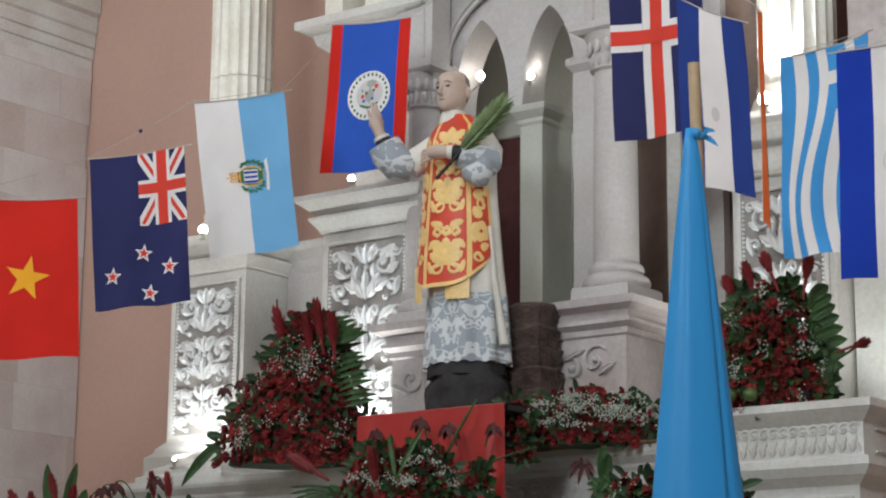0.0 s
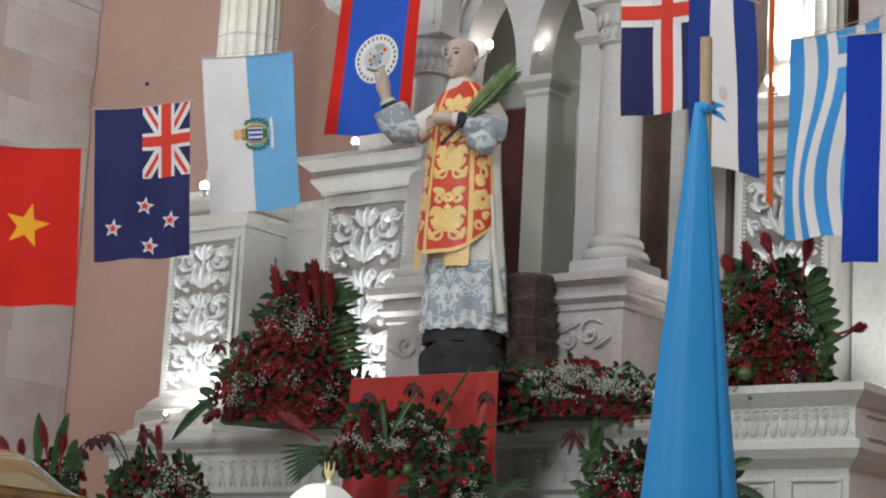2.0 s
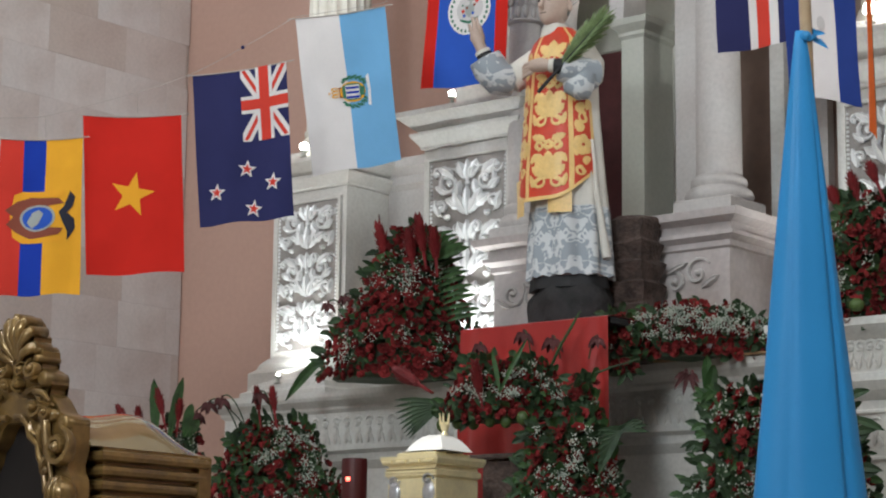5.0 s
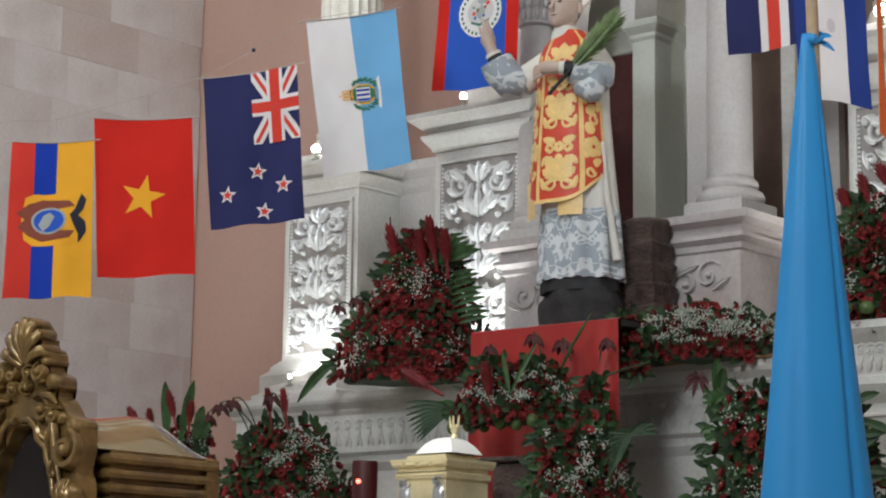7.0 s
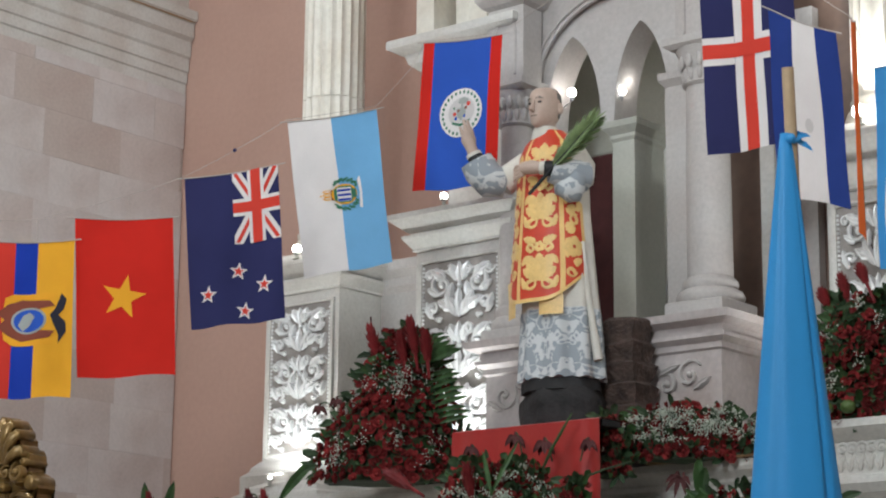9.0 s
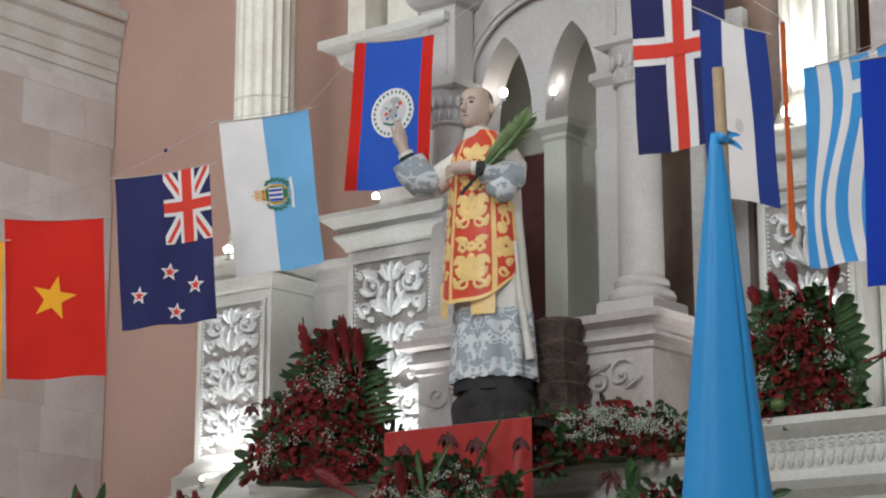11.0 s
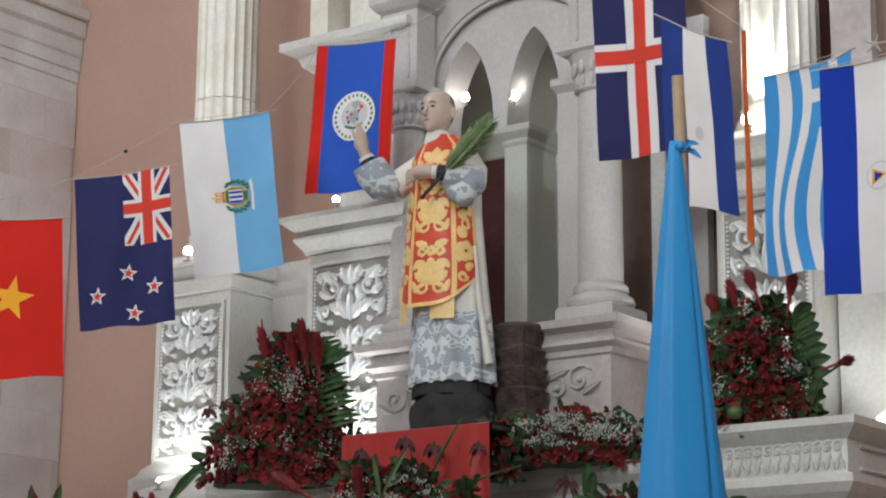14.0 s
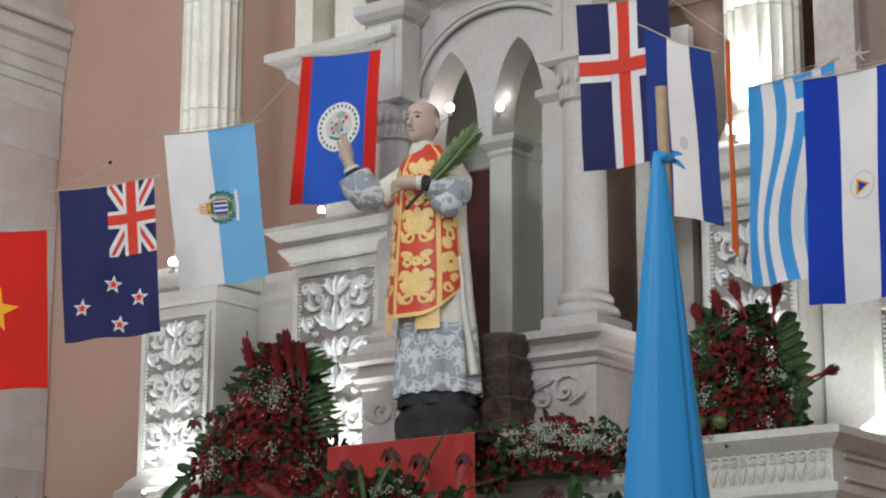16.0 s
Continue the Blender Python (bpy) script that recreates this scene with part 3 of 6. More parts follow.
part("pier_capital", rect_loft(bmesh.new(), -6.54, -6.39, 9.5, 9.8, [(0.0, 4.90), (0.012, 4.92), (0.012, 4.94), (0.045, 4.98), (0.05, 5.015)]), STONE_GREY, t)
part("entablature", rect_loft(bmesh.new(), -7.3, -5.70, 9.3, 9.95, [(0, 5.96), (0.03, 5.98), (0.03, 6.02), (0.1, 6.08), (0.12, 6.12), (0.12, 6.3)]), STONE_ROSE, t)
for bx in (-7.138, -5.827):
    part("block", rect_loft(bmesh.new(), bx - 0.13, bx + 0.13, 9.27, 9.45, [(0, 5.33), (0, 5.78), (0.03, 5.8), (0.06, 5.84), (0.06, 5.9)]), STONE_ROSE, t)
    bm = bmesh.new()
    tube(bm, [(bx - 0.07, 9.268, 5.36), (bx - 0.07, 9.268, 5.64)] + [(bx - 0.07 * math.cos(a), 9.268, 5.64 + 0.07 * math.sin(a)) for a in (0.5, 1.1, 1.57, 2.0, 2.6)] + [(bx + 0.07, 9.268, 5.64), (bx + 0.07, 9.268, 5.36)], 0.011, 6)
    part("arched_fillet", bm, STONE_ROSE, t)

# inside and behind the niche
slab("wall_niche_inner", -7.03, -6.08, 10.25, 10.4, 3.7, 5.1, STONE_GREY, "greenish grey stone lining of the niche", "wall")
slab("wall_niche_back", -7.56, -7.034, 10.25, 10.4, 3.7, 5.1, MAROON, "dark maroon lining at the back of the niche", "wall")
slab("wall_niche_vault", -7.56, -6.08, 10.25, 10.4, 5.1, 6.2, STONE_GREY, "pale stone back of the niche vault", "wall")
slab("wall_niche_side", -7.62, -7.56, 9.86, 10.25, 3.7, 6.2, STONE_GREY, "pale stone side of the niche", "wall")
slab("wall_behind_niche", -6.06, -5.25, 9.955, 10.2, 3.0, 5.75, BROWN, "dark brown marble facing", "wall")
stone_block("trim", -5.81, -5.72, 9.90, 9.95, [(0, 3.0), (0, 5.6)], STONE, "slim pale pilaster on brown marble", "pilaster")
stone_block("trim", -5.574, -5.442, 9.88, 9.95, [(0, 3.0), (0, 5.6)], STONE_ROSE, "slim rosy pilaster on brown marble", "pilaster")
stone_block("trim", -5.69, -5.22, 9.80, 10.2, [(0, 5.75), (0, 8)], BROWN, "dark brown marble over the pilasters", "wall")
stone_block("trim", -5.2, -4.2, 9.75, 10.2, [(0, 5.75), (0.03, 5.78), (0.03, 5.86), (0.08, 5.9), (0.08, 8)], STONE, "pale stone entablature", "cornice")

# ---- the stepped altar shelf ----


def frieze(parent, x0, x1, y, z0, z1, step=0.075):
    """A row of carved volutes, each a piece of its own, on one shared mesh."""
    bm = bmesh.new()
    h = z1 - z0
    spiral(bm, 0, h * 0.28, 0, h * 0.2, 1.1, 0.4, 1, h * 0.075, 0, 0.012)
    leaf_relief(bm, (-0.01, -h * 0.42), (0.012, h * 0.12), h * 0.10, 0.003, 0, 0.015)
    leaf_relief(bm, (0.012, -h * 0.1), (0.034, -h * 0.44), h * 0.08, 0.003, 0, 0.012)
    first = part("volute", bm, STONE, None, smooth=50)
    n = int((x1 - x0) / step)
    for i in range(n):
        ob = first if i == 0 else new("volute", first.data)
        ob.parent = parent
        ob.matrix_parent_inverse = Matrix.Translation(parent.location).inverted()
        ob.location = (x0 + (i + 0.5) * (x1 - x0) / n, y, (z0 + z1) / 2)


shelf_prof = [(-0.10, 0.6), (-0.10, 2.5), (-0.06, 2.55), (-0.06, 2.59), (-0.02, 2.61), (-0.02, 2.83), (0.0, 2.85), (0.0, 2.865), (0.05, 2.90), (0.06, 2.92), (0.06, 2.955)]
t = thing("altar_shelf", (-7.2, 9.5, 0.6), "long moulded pale stone shelf of the altar", "shelf")
part("body", rect_loft(bmesh.new(), -9.24, -4.94, 9.06, 9.9, shelf_prof), STONE, t)
part("ledge_board", box(bmesh.new(), -6.3, -4.99, 8.975, 9.2, 2.957, 2.971, .004), WOOD_EDGE, t, "tan wooden board on the ledge")
frieze(t, -9.1, -5.0, 9.075, 2.63, 2.81, 0.085)
bm = bmesh.new()
rect_loft(bm, -9.22, -8.5, 9.2, 10.2, [(0.0, 2.957), (0.0, 3.01), (-0.04, 3.03), (-0.05, 3.06), (-0.14, 3.10), (-0.15, 3.16)])
part("step", bm, STONE, t)
t = thing("altar_wing", (-4.6, 9.0, 0.6), "projecting carved stone wing of the altar", "shelf")
wing_prof = [(-0.12, 0.6), (-0.12, 2.62), (-0.06, 2.66), (-0.03, 2.70), (-0.03, 2.735), (-0.07, 2.745), (-0.07, 2.89), (-0.05, 2.905), (-0.02, 2.93), (0.0, 2.95), (0.0, 2.985)]
part("body", rect_loft(bmesh.new(), -4.93, -3.87, 8.3, 10.2, wing_prof), STONE, t)
frieze(t, -4.84, -3.96, 8.367, 2.745, 2.892, 0.047)
bm = bmesh.new()
for a, b, c, d in ((-4.28, -4.02, 2.35, 2.58), (-4.7, -4.35, 2.35, 2.58)):
    for q in ((a, b, d - 0.02, d), (a, b, c, c + 0.02), (a, a + 0.02, c + 0.02, d - 0.02), (b - 0.02, b, c + 0.02, d - 0.02)):
        box(bm, q[0], q[1], 8.405, 8.43, q[2], q[3], 0.005)
part("panel_moulding", bm, STONE, t)
frieze(t, -4.66, -4.39, 8.418, 2.40, 2.55, 0.07)
bm = bmesh.new()
box(bm, -3.94, -3.925, 8.48, 9.3, 2.76, 2.775, 0.004)
box(bm, -3.94, -3.925, 8.48, 9.3, 2.86, 2.875, 0.004)
part("side_fillet", bm, STONE, t)
slab("altar_base", -9.9, -4.0, 8.6, 9.0, 0.6, 2.2, STONE, "plain pale stone body of the altar", "altar")

# ---- lamps of the retable ----


def uplight(at, aim, watts, degrees, label, bulb=0.022):
    x, y, z = at
    t = thing("uplight", at, label, "lamp", "spotlights of the retable")
    holder = part("holder", lathe(bmesh.new(), x, y, [(0.03, z - 0.05), (0.012, z - 0.04), (0.012, z - 0.015), (0.028, z - 0.008)], 12), STONE_GREY, t)
    part("bulb", ball(bmesh.new(), (x, y, z + bulb * 0.6), bulb), BULB, holder, "white glowing bulb", 180)
    d = (Vector(aim) - Vector(at)).normalized()
    spot_light("uplight_beam", tuple(Vector(at) + Vector((0, 0, bulb * 1.9)) + d * 0.02), aim, watts, degrees)


uplight((-8.95, 9.26, 3.115), (-9.02, 9.6, 3.75), 20, 130, "small lit spotlight at the foot of a pier", 0.011)
uplight((-7.40, 9.12, 3.01), (-7.46, 9.36, 3.75), 15, 120, "small lit spotlight unseen behind the flowers")
# extra unseen lamp, added to brighten the pier cap from below
uplight((-7.74, 9.12, 3.01), (-7.58, 9.36, 4.3), 42, 110, "small lit spotlight unseen behind the flowers")
uplight((-9.03, 9.53, 4.61), (-9.0, 9.75, 6.2), 30, 90, "small lit spotlight on a pier cap", 0.03)
uplight((-7.62, 9.30, 4.70), (-7.6, 9.6, 6.0), 7, 90, "small lit spotlight on a pier cap", 0.022)
uplight((-4.97, 9.50, 4.78), (-5.0, 9.74, 5.7), 60, 75, "small lit spotlight on a pier cap", 0.04)
uplight((-4.95, 9.42, 3.04), (-4.95, 9.58, 3.9), 40, 120, "small lit spotlight unseen behind the flowers")
# unseen lamp added to brighten the pale stone beside the pier
uplight((-4.2, 9.1, 3.036), (-4.0, 9.5, 3.7), 18, 140, "small lit spotlight added at a pier")


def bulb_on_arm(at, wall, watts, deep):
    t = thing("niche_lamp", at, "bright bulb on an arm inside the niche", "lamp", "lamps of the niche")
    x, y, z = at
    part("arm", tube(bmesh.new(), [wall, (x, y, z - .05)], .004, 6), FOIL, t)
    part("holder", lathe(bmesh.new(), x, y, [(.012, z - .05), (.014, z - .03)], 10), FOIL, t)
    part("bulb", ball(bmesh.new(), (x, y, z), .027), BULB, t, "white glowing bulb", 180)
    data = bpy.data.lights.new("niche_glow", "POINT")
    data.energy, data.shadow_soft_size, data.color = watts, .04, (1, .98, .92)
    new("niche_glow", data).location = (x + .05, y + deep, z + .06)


bulb_on_arm((-6.896, 9.6, 5.297), (-7.12, 9.7, 5.2), 0.8, .22)
# second bulb added to light the edge of the right-hand arch
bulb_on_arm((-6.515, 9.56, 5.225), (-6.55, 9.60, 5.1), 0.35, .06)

# ---- the statue on its table ----
t = thing("red_table", (-6.341, 8.7, 0.6), "dark block table with a red satin cloth over its front", "table")
TX0, TX1, TZ = -6.800, -5.882, 3.134
part("board", box(bmesh.new(), TX0 + .01, TX1 - .005, 8.44, 9.0, TZ - .04, TZ - .006), BLACK, t, "dark wooden board")
part("front_frame", box(bmesh.new(), TX0 + .02, TX1 - .12, 8.44, 8.50, 0.6, TZ - .04), BLACK, t, "dark wooden frame")
for lx in (TX0 + .12, TX1 - .5):
    part("rear_leg", box(bmesh.new(), lx, lx + .05, 8.88, 8.93, 0.6, TZ - .04), BLACK, t)
bm = bmesh.new()
n, rows = 60, []
for k in range(22):
    row = []
    for i in range(n + 1):
        u = i / n
        if k < 3:
            p = (TX0 + (TX1 - TX0) * u, 8.98 - .27 * k, TZ)
        else:
            d = (k - 3) / 18 * .95
            fold = (.01 + .03 * d) * math.sin(u * 21 + 1.5 * math.sin(u * 7)) + .012 * math.sin(u * 47) * d
            p = (TX0 + (TX1 - TX0 + .015) * u - .04 * d * (.5 - u), 8.425 - .012 - abs(.01 * d) + fold * .6 - .025, TZ - .012 - d)
        row.append(bm.verts.new(p))
    rows.append(row)
for a, b in zip(rows, rows[1:]):
    for i in range(n):
        bm.faces.new((a[i], a[i + 1], b[i + 1], b[i]))
part("cloth", bm, RED_CLOTH, t, "red satin cloth", 60)

bm = bmesh.new()
rings = []
for r, z in ((0.29, TZ + .001), (0.30, 3.15), (0.295, 3.2), (0.29, 3.25), (0.285, 3.29), (0.26, 3.32), (0.24, 3.35), (0.2, 3.38)):
    ring = []
    for i in range(28):
        a = 2 * math.pi * i / 28
        q = .80 * r * (1 + 0.06 * math.sin(5 * a + z * 20) + 0.03 * math.sin(11 * a))
        ring.append(bm.verts.new((-6.36 + q * math.cos(a), 8.77 + q * 0.85 * math.sin(a), z)))
    rings.append(ring)
for a, b in zip(rings, rings[1:]):
    for i in range(28):
        bm.faces.new((a[i], a[(i + 1) % 28], b[(i + 1) % 28], b[i]))
bm.faces.new(rings[-1])
bm.faces.new(rings[0][::-1])
tagged(part("rocky_plinth", bm, ROCK, smooth=60), "black rocky base under the statue", "base")

bm = bmesh.new()
rect_loft(bm, -6.30, -6.03, 8.93, 9.10, [(0.04, 2.957), (0.045, 3.02), (0.025, 3.04), (0.04, 3.13), (0.02, 3.15), (0.035, 3.26), (0.01, 3.28), (0.03, 3.38), (0.0, 3.40), (0.025, 3.49), (-0.005, 3.51), (0.02, 3.60), (0.0, 3.62), (0.015, 3.72), (0.0, 3.74)])
bmesh.ops.subdivide_edges(bm, edges=bm.edges[:], cuts=3, use_grid_fill=True)
for v in bm.verts:
    v.co += Vector(noise.noise_vector(v.co * 14)) * 0.018
tagged(part("trunk_support", bm, BARK, smooth=40), "rough brown trunk-like support behind the statue", "support")

# one mesh for the whole figure; 0 flesh 1 hair 2 linen 3 lace 4 brocade 5 gold silk 6 black
bm = bmesh.new()
SX, SY = -6.415, 8.75


def loft(rings, mat, n=40, cap=True):
    """rings: (x, y, z, half width, half depth, fold depth, folds)"""
    made = []
    for x, y, z, rx, ry, fold, k in rings:
        ring = []
        for i in range(n):
            a = 2 * math.pi * i / n
            q = 1 + fold * math.sin(k * a + 0.7 * math.sin(2 * a))
            ring.append(bm.verts.new((x + rx * q * math.cos(a), y + ry * q * math.sin(a), z)))
        made.append(ring)
    for a, b in zip(made, made[1:]):
        for i in range(n):
            bm.faces.new((a[i], a[(i + 1) % n], b[(i + 1) % n], b[i])).material_index = mat
    if cap:
        bm.faces.new(made[0][::-1]).material_index = mat
        bm.faces.new(made[-1]).material_index = mat
    return made


# cassock, alb with lace, chasuble
loft([(.035, .03, -1.70, .225, .19, .03, 9), (.035, .03, -1.60, .22, .185, .03, 9)], 6, 60)
lace = loft([(.04, .035, -1.645, .243, .205, .075, 9), (.04, .03, -1.5, .232, .195, .085, 9), (.035, .03, -1.26, .218, .182, .075, 9)], 3, 90)
for i, v in enumerate(lace[0]):
    v.co.z += 0.014 * abs(math.sin(i * 0.7))
loft([(.035, .03, -1.26, .217, .181, .065, 9), (.03, .025, -1.1, .21, .172, .05, 9), (.02, .02, -.7, .19, .152, .02, 9), (.01, .01, -.40, .2, .14, .01, 9), (0, 0, -.315, .165, .11, 0, 9), (0, 0, -.26, .08, .08, 0, 9)], 2, 60)
n = 72
AXIS = -75
rows = []
for z, w, d in ((-1.215, .232, .212), (-1.13, .234, .21), (-.98, .226, .203), (-.8, .212, .193), (-.65, .2, .183), (-.5, .198, .17), (-.40, .195, .152), (-.325, .165, .12), (-.28, .11, .1), (-.255, .085, .09)):
    row = []
    for i in range(n + 1):
        a = math.pi * (1 + i / n)
        edge = abs(math.cos(a))
        zz = z + (0.14 * edge ** 4 if z < -1.15 else 0.10 * edge ** 4 if z < -1.0 else 0.04 * edge ** 4 if z < -.9 else 0)
        row.append(bm.verts.new((w * math.cos(a), d * math.sin(a) * (1 + .012 * math.sin(6 * a)) - 0.008, zz)))
    rows.append(row)
for k, (a, b) in enumerate(zip(rows, rows[1:])):
    for i in range(n):
        off = abs(-180 + 180 * (i + .5) / n - AXIS)
        band = i < 3 or i >= n - 3 or 31 < off < 36.5
        bm.faces.new((a[i], a[i + 1], b[i + 1], b[i])).material_index = 5 if band else 4
low = rows[0]
rim = [bm.verts.new(v.co + Vector((0, -.003, -.022))) for v in low]
for i in range(n):
    bm.faces.new((rim[i], rim[i + 1], low[i + 1], low[i])).material_index = 5
# gold figures woven on the chasuble: scrolls, leaves and rosettes
SHAPE = ((-1.215, .232, .212), (-1.13, .234, .21), (-.98, .226, .203), (-.8, .212, .193), (-.65, .2, .183), (-.5, .198, .17), (-.40, .195, .152), (-.325, .165, .12))


def on_cloth(x, z, out=.005):
    """x: metres along the cloth from the middle of its centre panel."""
    z = max(-1.2, min(-.33, z))
    for (z0, w0, d0), (z1, w1, d1) in zip(SHAPE, SHAPE[1:]):
        if z0 <= z <= z1:
            f = (z - z0) / (z1 - z0)
            w, d = w0 + f * (w1 - w0) + out, d0 + f * (d1 - d0) + out
            a = radians(max(-172, min(-8, AXIS + math.degrees(x / .21))))
            return bm.verts.new((w * math.cos(a), d * math.sin(a) * (1 + .012 * math.sin(6 * a)) - .008, z))


def gold_ribbon(points, widths):
    rows = []
    for i, (x, z) in enumerate(points):
        p, q = points[max(0, i - 1)], points[min(len(points) - 1, i + 1)]
        d = Vector((q[0] - p[0], q[1] - p[1]))
        d = d.normalized() if d.length > 1e-6 else Vector((1, 0))
        w = widths[i] * 1.45
        rows.append((on_cloth(x - d.y * w, z + d.x * w, .003), on_cloth(x, z, .0065), on_cloth(x + d.y * w, z - d.x * w, .003)))
    for a, b in zip(rows, rows[1:]):
        for i in range(2):
            bm.faces.new((a[i], a[i + 1], b[i + 1], b[i])).material_index = 5


def gold_scroll(x, z, r, start, way, turns=1.15):
    k = 18
    pts = [(x + r * (1 - .7 * i / k) * math.cos(start + way * turns * 6.28 * i / k), z + r * (1 - .7 * i / k) * math.sin(start + way * turns * 6.28 * i / k)) for i in range(k + 1)]
    gold_ribbon(pts, [.0035 + .0055 * (i / k) + (.004 if i > k - 3 else 0) for i in range(k + 1)])


def gold_leaf(x0, z0, x1, z1, w):
    pts = [(x0 + (x1 - x0) * f, z0 + (z1 - z0) * f) for f in [i / 8 for i in range(9)]]
    gold_ribbon(pts, [w * v for v in (.3, .7, 1, .8, 1.05, .75, .8, .45, .05)])


def gold_rosette(x, z, r, petals=6):
    for i in range(petals):
        a = 6.28 * i / petals + .3
        gold_leaf(x + .15 * r * math.cos(a), z + .15 * r * math.sin(a), x + r * math.cos(a), z + r * math.sin(a), r * .34)


for base in (-1.185, -.845, -.50):
    top = base > -.6
    for s in (-1, 1):
        gold_scroll(s * .048, base + .045, .036, 1.57, s)
        gold_leaf(s * .012, base + .075, s * .09, base + .135, .020)
        gold_leaf(s * .075, base + .02, s * .098, base + .09, .011)
        if top:
            continue
        gold_leaf(s * .012, base + .12, s * .075, base + .205, .024)
        gold_leaf(s * .07, base + .20, s * .098, base + .15, .012)
        gold_scroll(s * .055, base + .245, .026, -1.57, -s)
        gold_leaf(s * .02, base + .275, s * .095, base + .305, .016)
    gold_leaf(0, base + .06, 0, base + .16, .026)
    if not top:
        gold_leaf(0, base + .15, 0, base + .215, .018)
        gold_rosette(0, base + .25, .032, 6)
for s in (-1, 1):
    gold_scroll(s * .170, -1.075, .030, 0, -s)
    gold_leaf(s * .19, -1.04, s * .235, -1.0, .020)
    gold_rosette(s * .188, -.935, .062)
    gold_leaf(s * .15, -1.0, s * .145, -.90, .012)
    gold_leaf(s * .19, -.86, s * .15, -.80, .022)
    gold_scroll(s * .200, -.785, .034, 1.0, s)
    gold_leaf(s * .16, -.755, s * .205, -.70, .022)
    gold_leaf(s * .225, -.74, s * .235, -.66, .012)
    gold_rosette(s * .185, -.625, .052)
    gold_leaf(s * .15, -.70, s * .148, -.60, .011)
    gold_leaf(s * .18, -.55, s * .205, -.47, .022)
    gold_scroll(s * .17, -.42, .026, 1.0, -s)
# back of the chasuble
back = []
for z, w, d in ((-1.0, .22, .17), (-.8, .208, .165), (-.5, .196, .155), (-.325, .165, .118), (-.255, .085, .09)):
    back.append([bm.verts.new((w * math.cos(math.pi * i / 20), d * math.sin(math.pi * i / 20), z)) for i in range(21)])
for a, b in zip(back, back[1:]):
    for i in range(20):
        bm.faces.new((a[i], a[i + 1], b[i + 1], b[i])).material_index = 2
# stole ends below the chasuble
for x0, x1, zt, zb in ((-.215, -.12, -1.10, -1.30), (.05, .175, -1.12, -1.305)):
    vs = []
    for z in (zt, (zt + zb) / 2, zb):
        for x in (x0, (x0 + x1) / 2, x1):
            y = -math.sqrt(max(0.001, 1 - (x / .265) ** 2)) * .208 - 0.002
            vs.append(bm.verts.new((x, y + (.012 if z < -1.2 else .004), z)))
    for r in range(2):
        for c in range(2):
            bm.faces.new((vs[r * 3 + c], vs[r * 3 + c + 1], vs[r * 3 + c + 4], vs[r * 3 + c + 3])).material_index = 5
# maniple hanging at the side
tube(bm, [(.222, -.03, -.9), (.238, -.01, -1.2), (.262, .005, -1.38), (.29, .01, -1.545)], [.012, .018, .022, .026], 8, 2)
# collar, neck, head
bm.verts.ensure_lookup_table()
neck_from = len(bm.verts)
loft([(0, 0, -.285, .085, .085, 0, 1), (0, -.005, -.25, .074, .078, 0, 1), (0, -.01, -.218, .06, .064, 0, 1)], 2, 24)
loft([(0, -.005, -.28, .055, .058, 0, 1), (0, -.012, -.215, .052, .056, 0, 1), (0, -.02, -.19, .055, .06, 0, 1)], 0, 24)
head = []
for z, rx, f, b in ((-.225, .018, .085, -.035), (-.215, .038, .098, .0), (-.195, .054, .105, .045), (-.165, .064, .108, .075), (-.13, .071, .107, .09), (-.10, .074, .104, .097), (-.07, .075, .105, .1), (-.035, .070, .094, .095), (-.012, .055, .07, .075), (0.0, .028, .03, .045)):
    ring = []
    for i in range(28):
        a = 2 * math.pi * i / 28
        s = math.sin(a)
        ring.append(bm.verts.new((rx * math.cos(a), -.012 + (s * f if s < 0 else s * b), z)))
    head.append(ring)
for k, (a, b) in enumerate(zip(head, head[1:])):
    for i in range(28):
        ang = 2 * math.pi * (i + .5) / 28
        back_side = math.sin(ang) > (0.25 if k < 5 else .12 if k < 6 else .08 if k < 7 else .2)
        bm.faces.new((a[i], a[(i + 1) % 28], b[(i + 1) % 28], b[i])).material_index = 1 if (back_side and k >= 3) else 0
bm.faces.new(head[0][::-1]).material_index = 0
bm.faces.new(head[-1]).material_index = 0
tube(bm, [(0, -.112, -.085), (0, -.125, -.115), (0, -.138, -.138), (0, -.118, -.148)], [.008, .011, .016, .01], 8, 0)
for s in (-1, 1):
    ball(bm, (s * .076, .01, -.115), .012, .022, .032, 8, 6, 0)
    ball(bm, (s * .03, -.106, -.098), .014, .008, .006, 8, 5, 6)
    tube(bm, [(s * .014, -.118, -.078), (s * .032, -.116, -.073), (s * .05, -.1, -.08)], [.002, .0035, .002], 6, 1)
ball(bm, (0, -.112, -.17), .022, .009, .005, 8, 5, 6)
ball(bm, (0, -.112, -.177), .02, .01, .007, 8, 5, 0)
bm.verts.ensure_lookup_table()
for v in bm.verts[neck_from:]:
    v.co = Vector((v.co.x * 1.07 - .018, v.co.y * 1.07 - .026, v.co.z * 1.05 - .002))
# raised arm with a wide lace sleeve
tube(bm, [(-.14, -.02, -.39), (-.20, -.07, -.46), (-.26, -.12, -.52)], [.065, .075, .08], 20, 2)
tube(bm, [(-.25, -.11, -.52), (-.30, -.17, -.51), (-.335, -.205, -.455), (-.355, -.228, -.40)], [.08, .098, .10, .092], 24, 3)
tube(bm, [(-.33, -.205, -.45), (-.362, -.235, -.37)], [.055, .042], 14, 6)
tube(bm, [(-.361, -.234, -.372), (-.367, -.24, -.355)], [.045, .043], 14, 2)
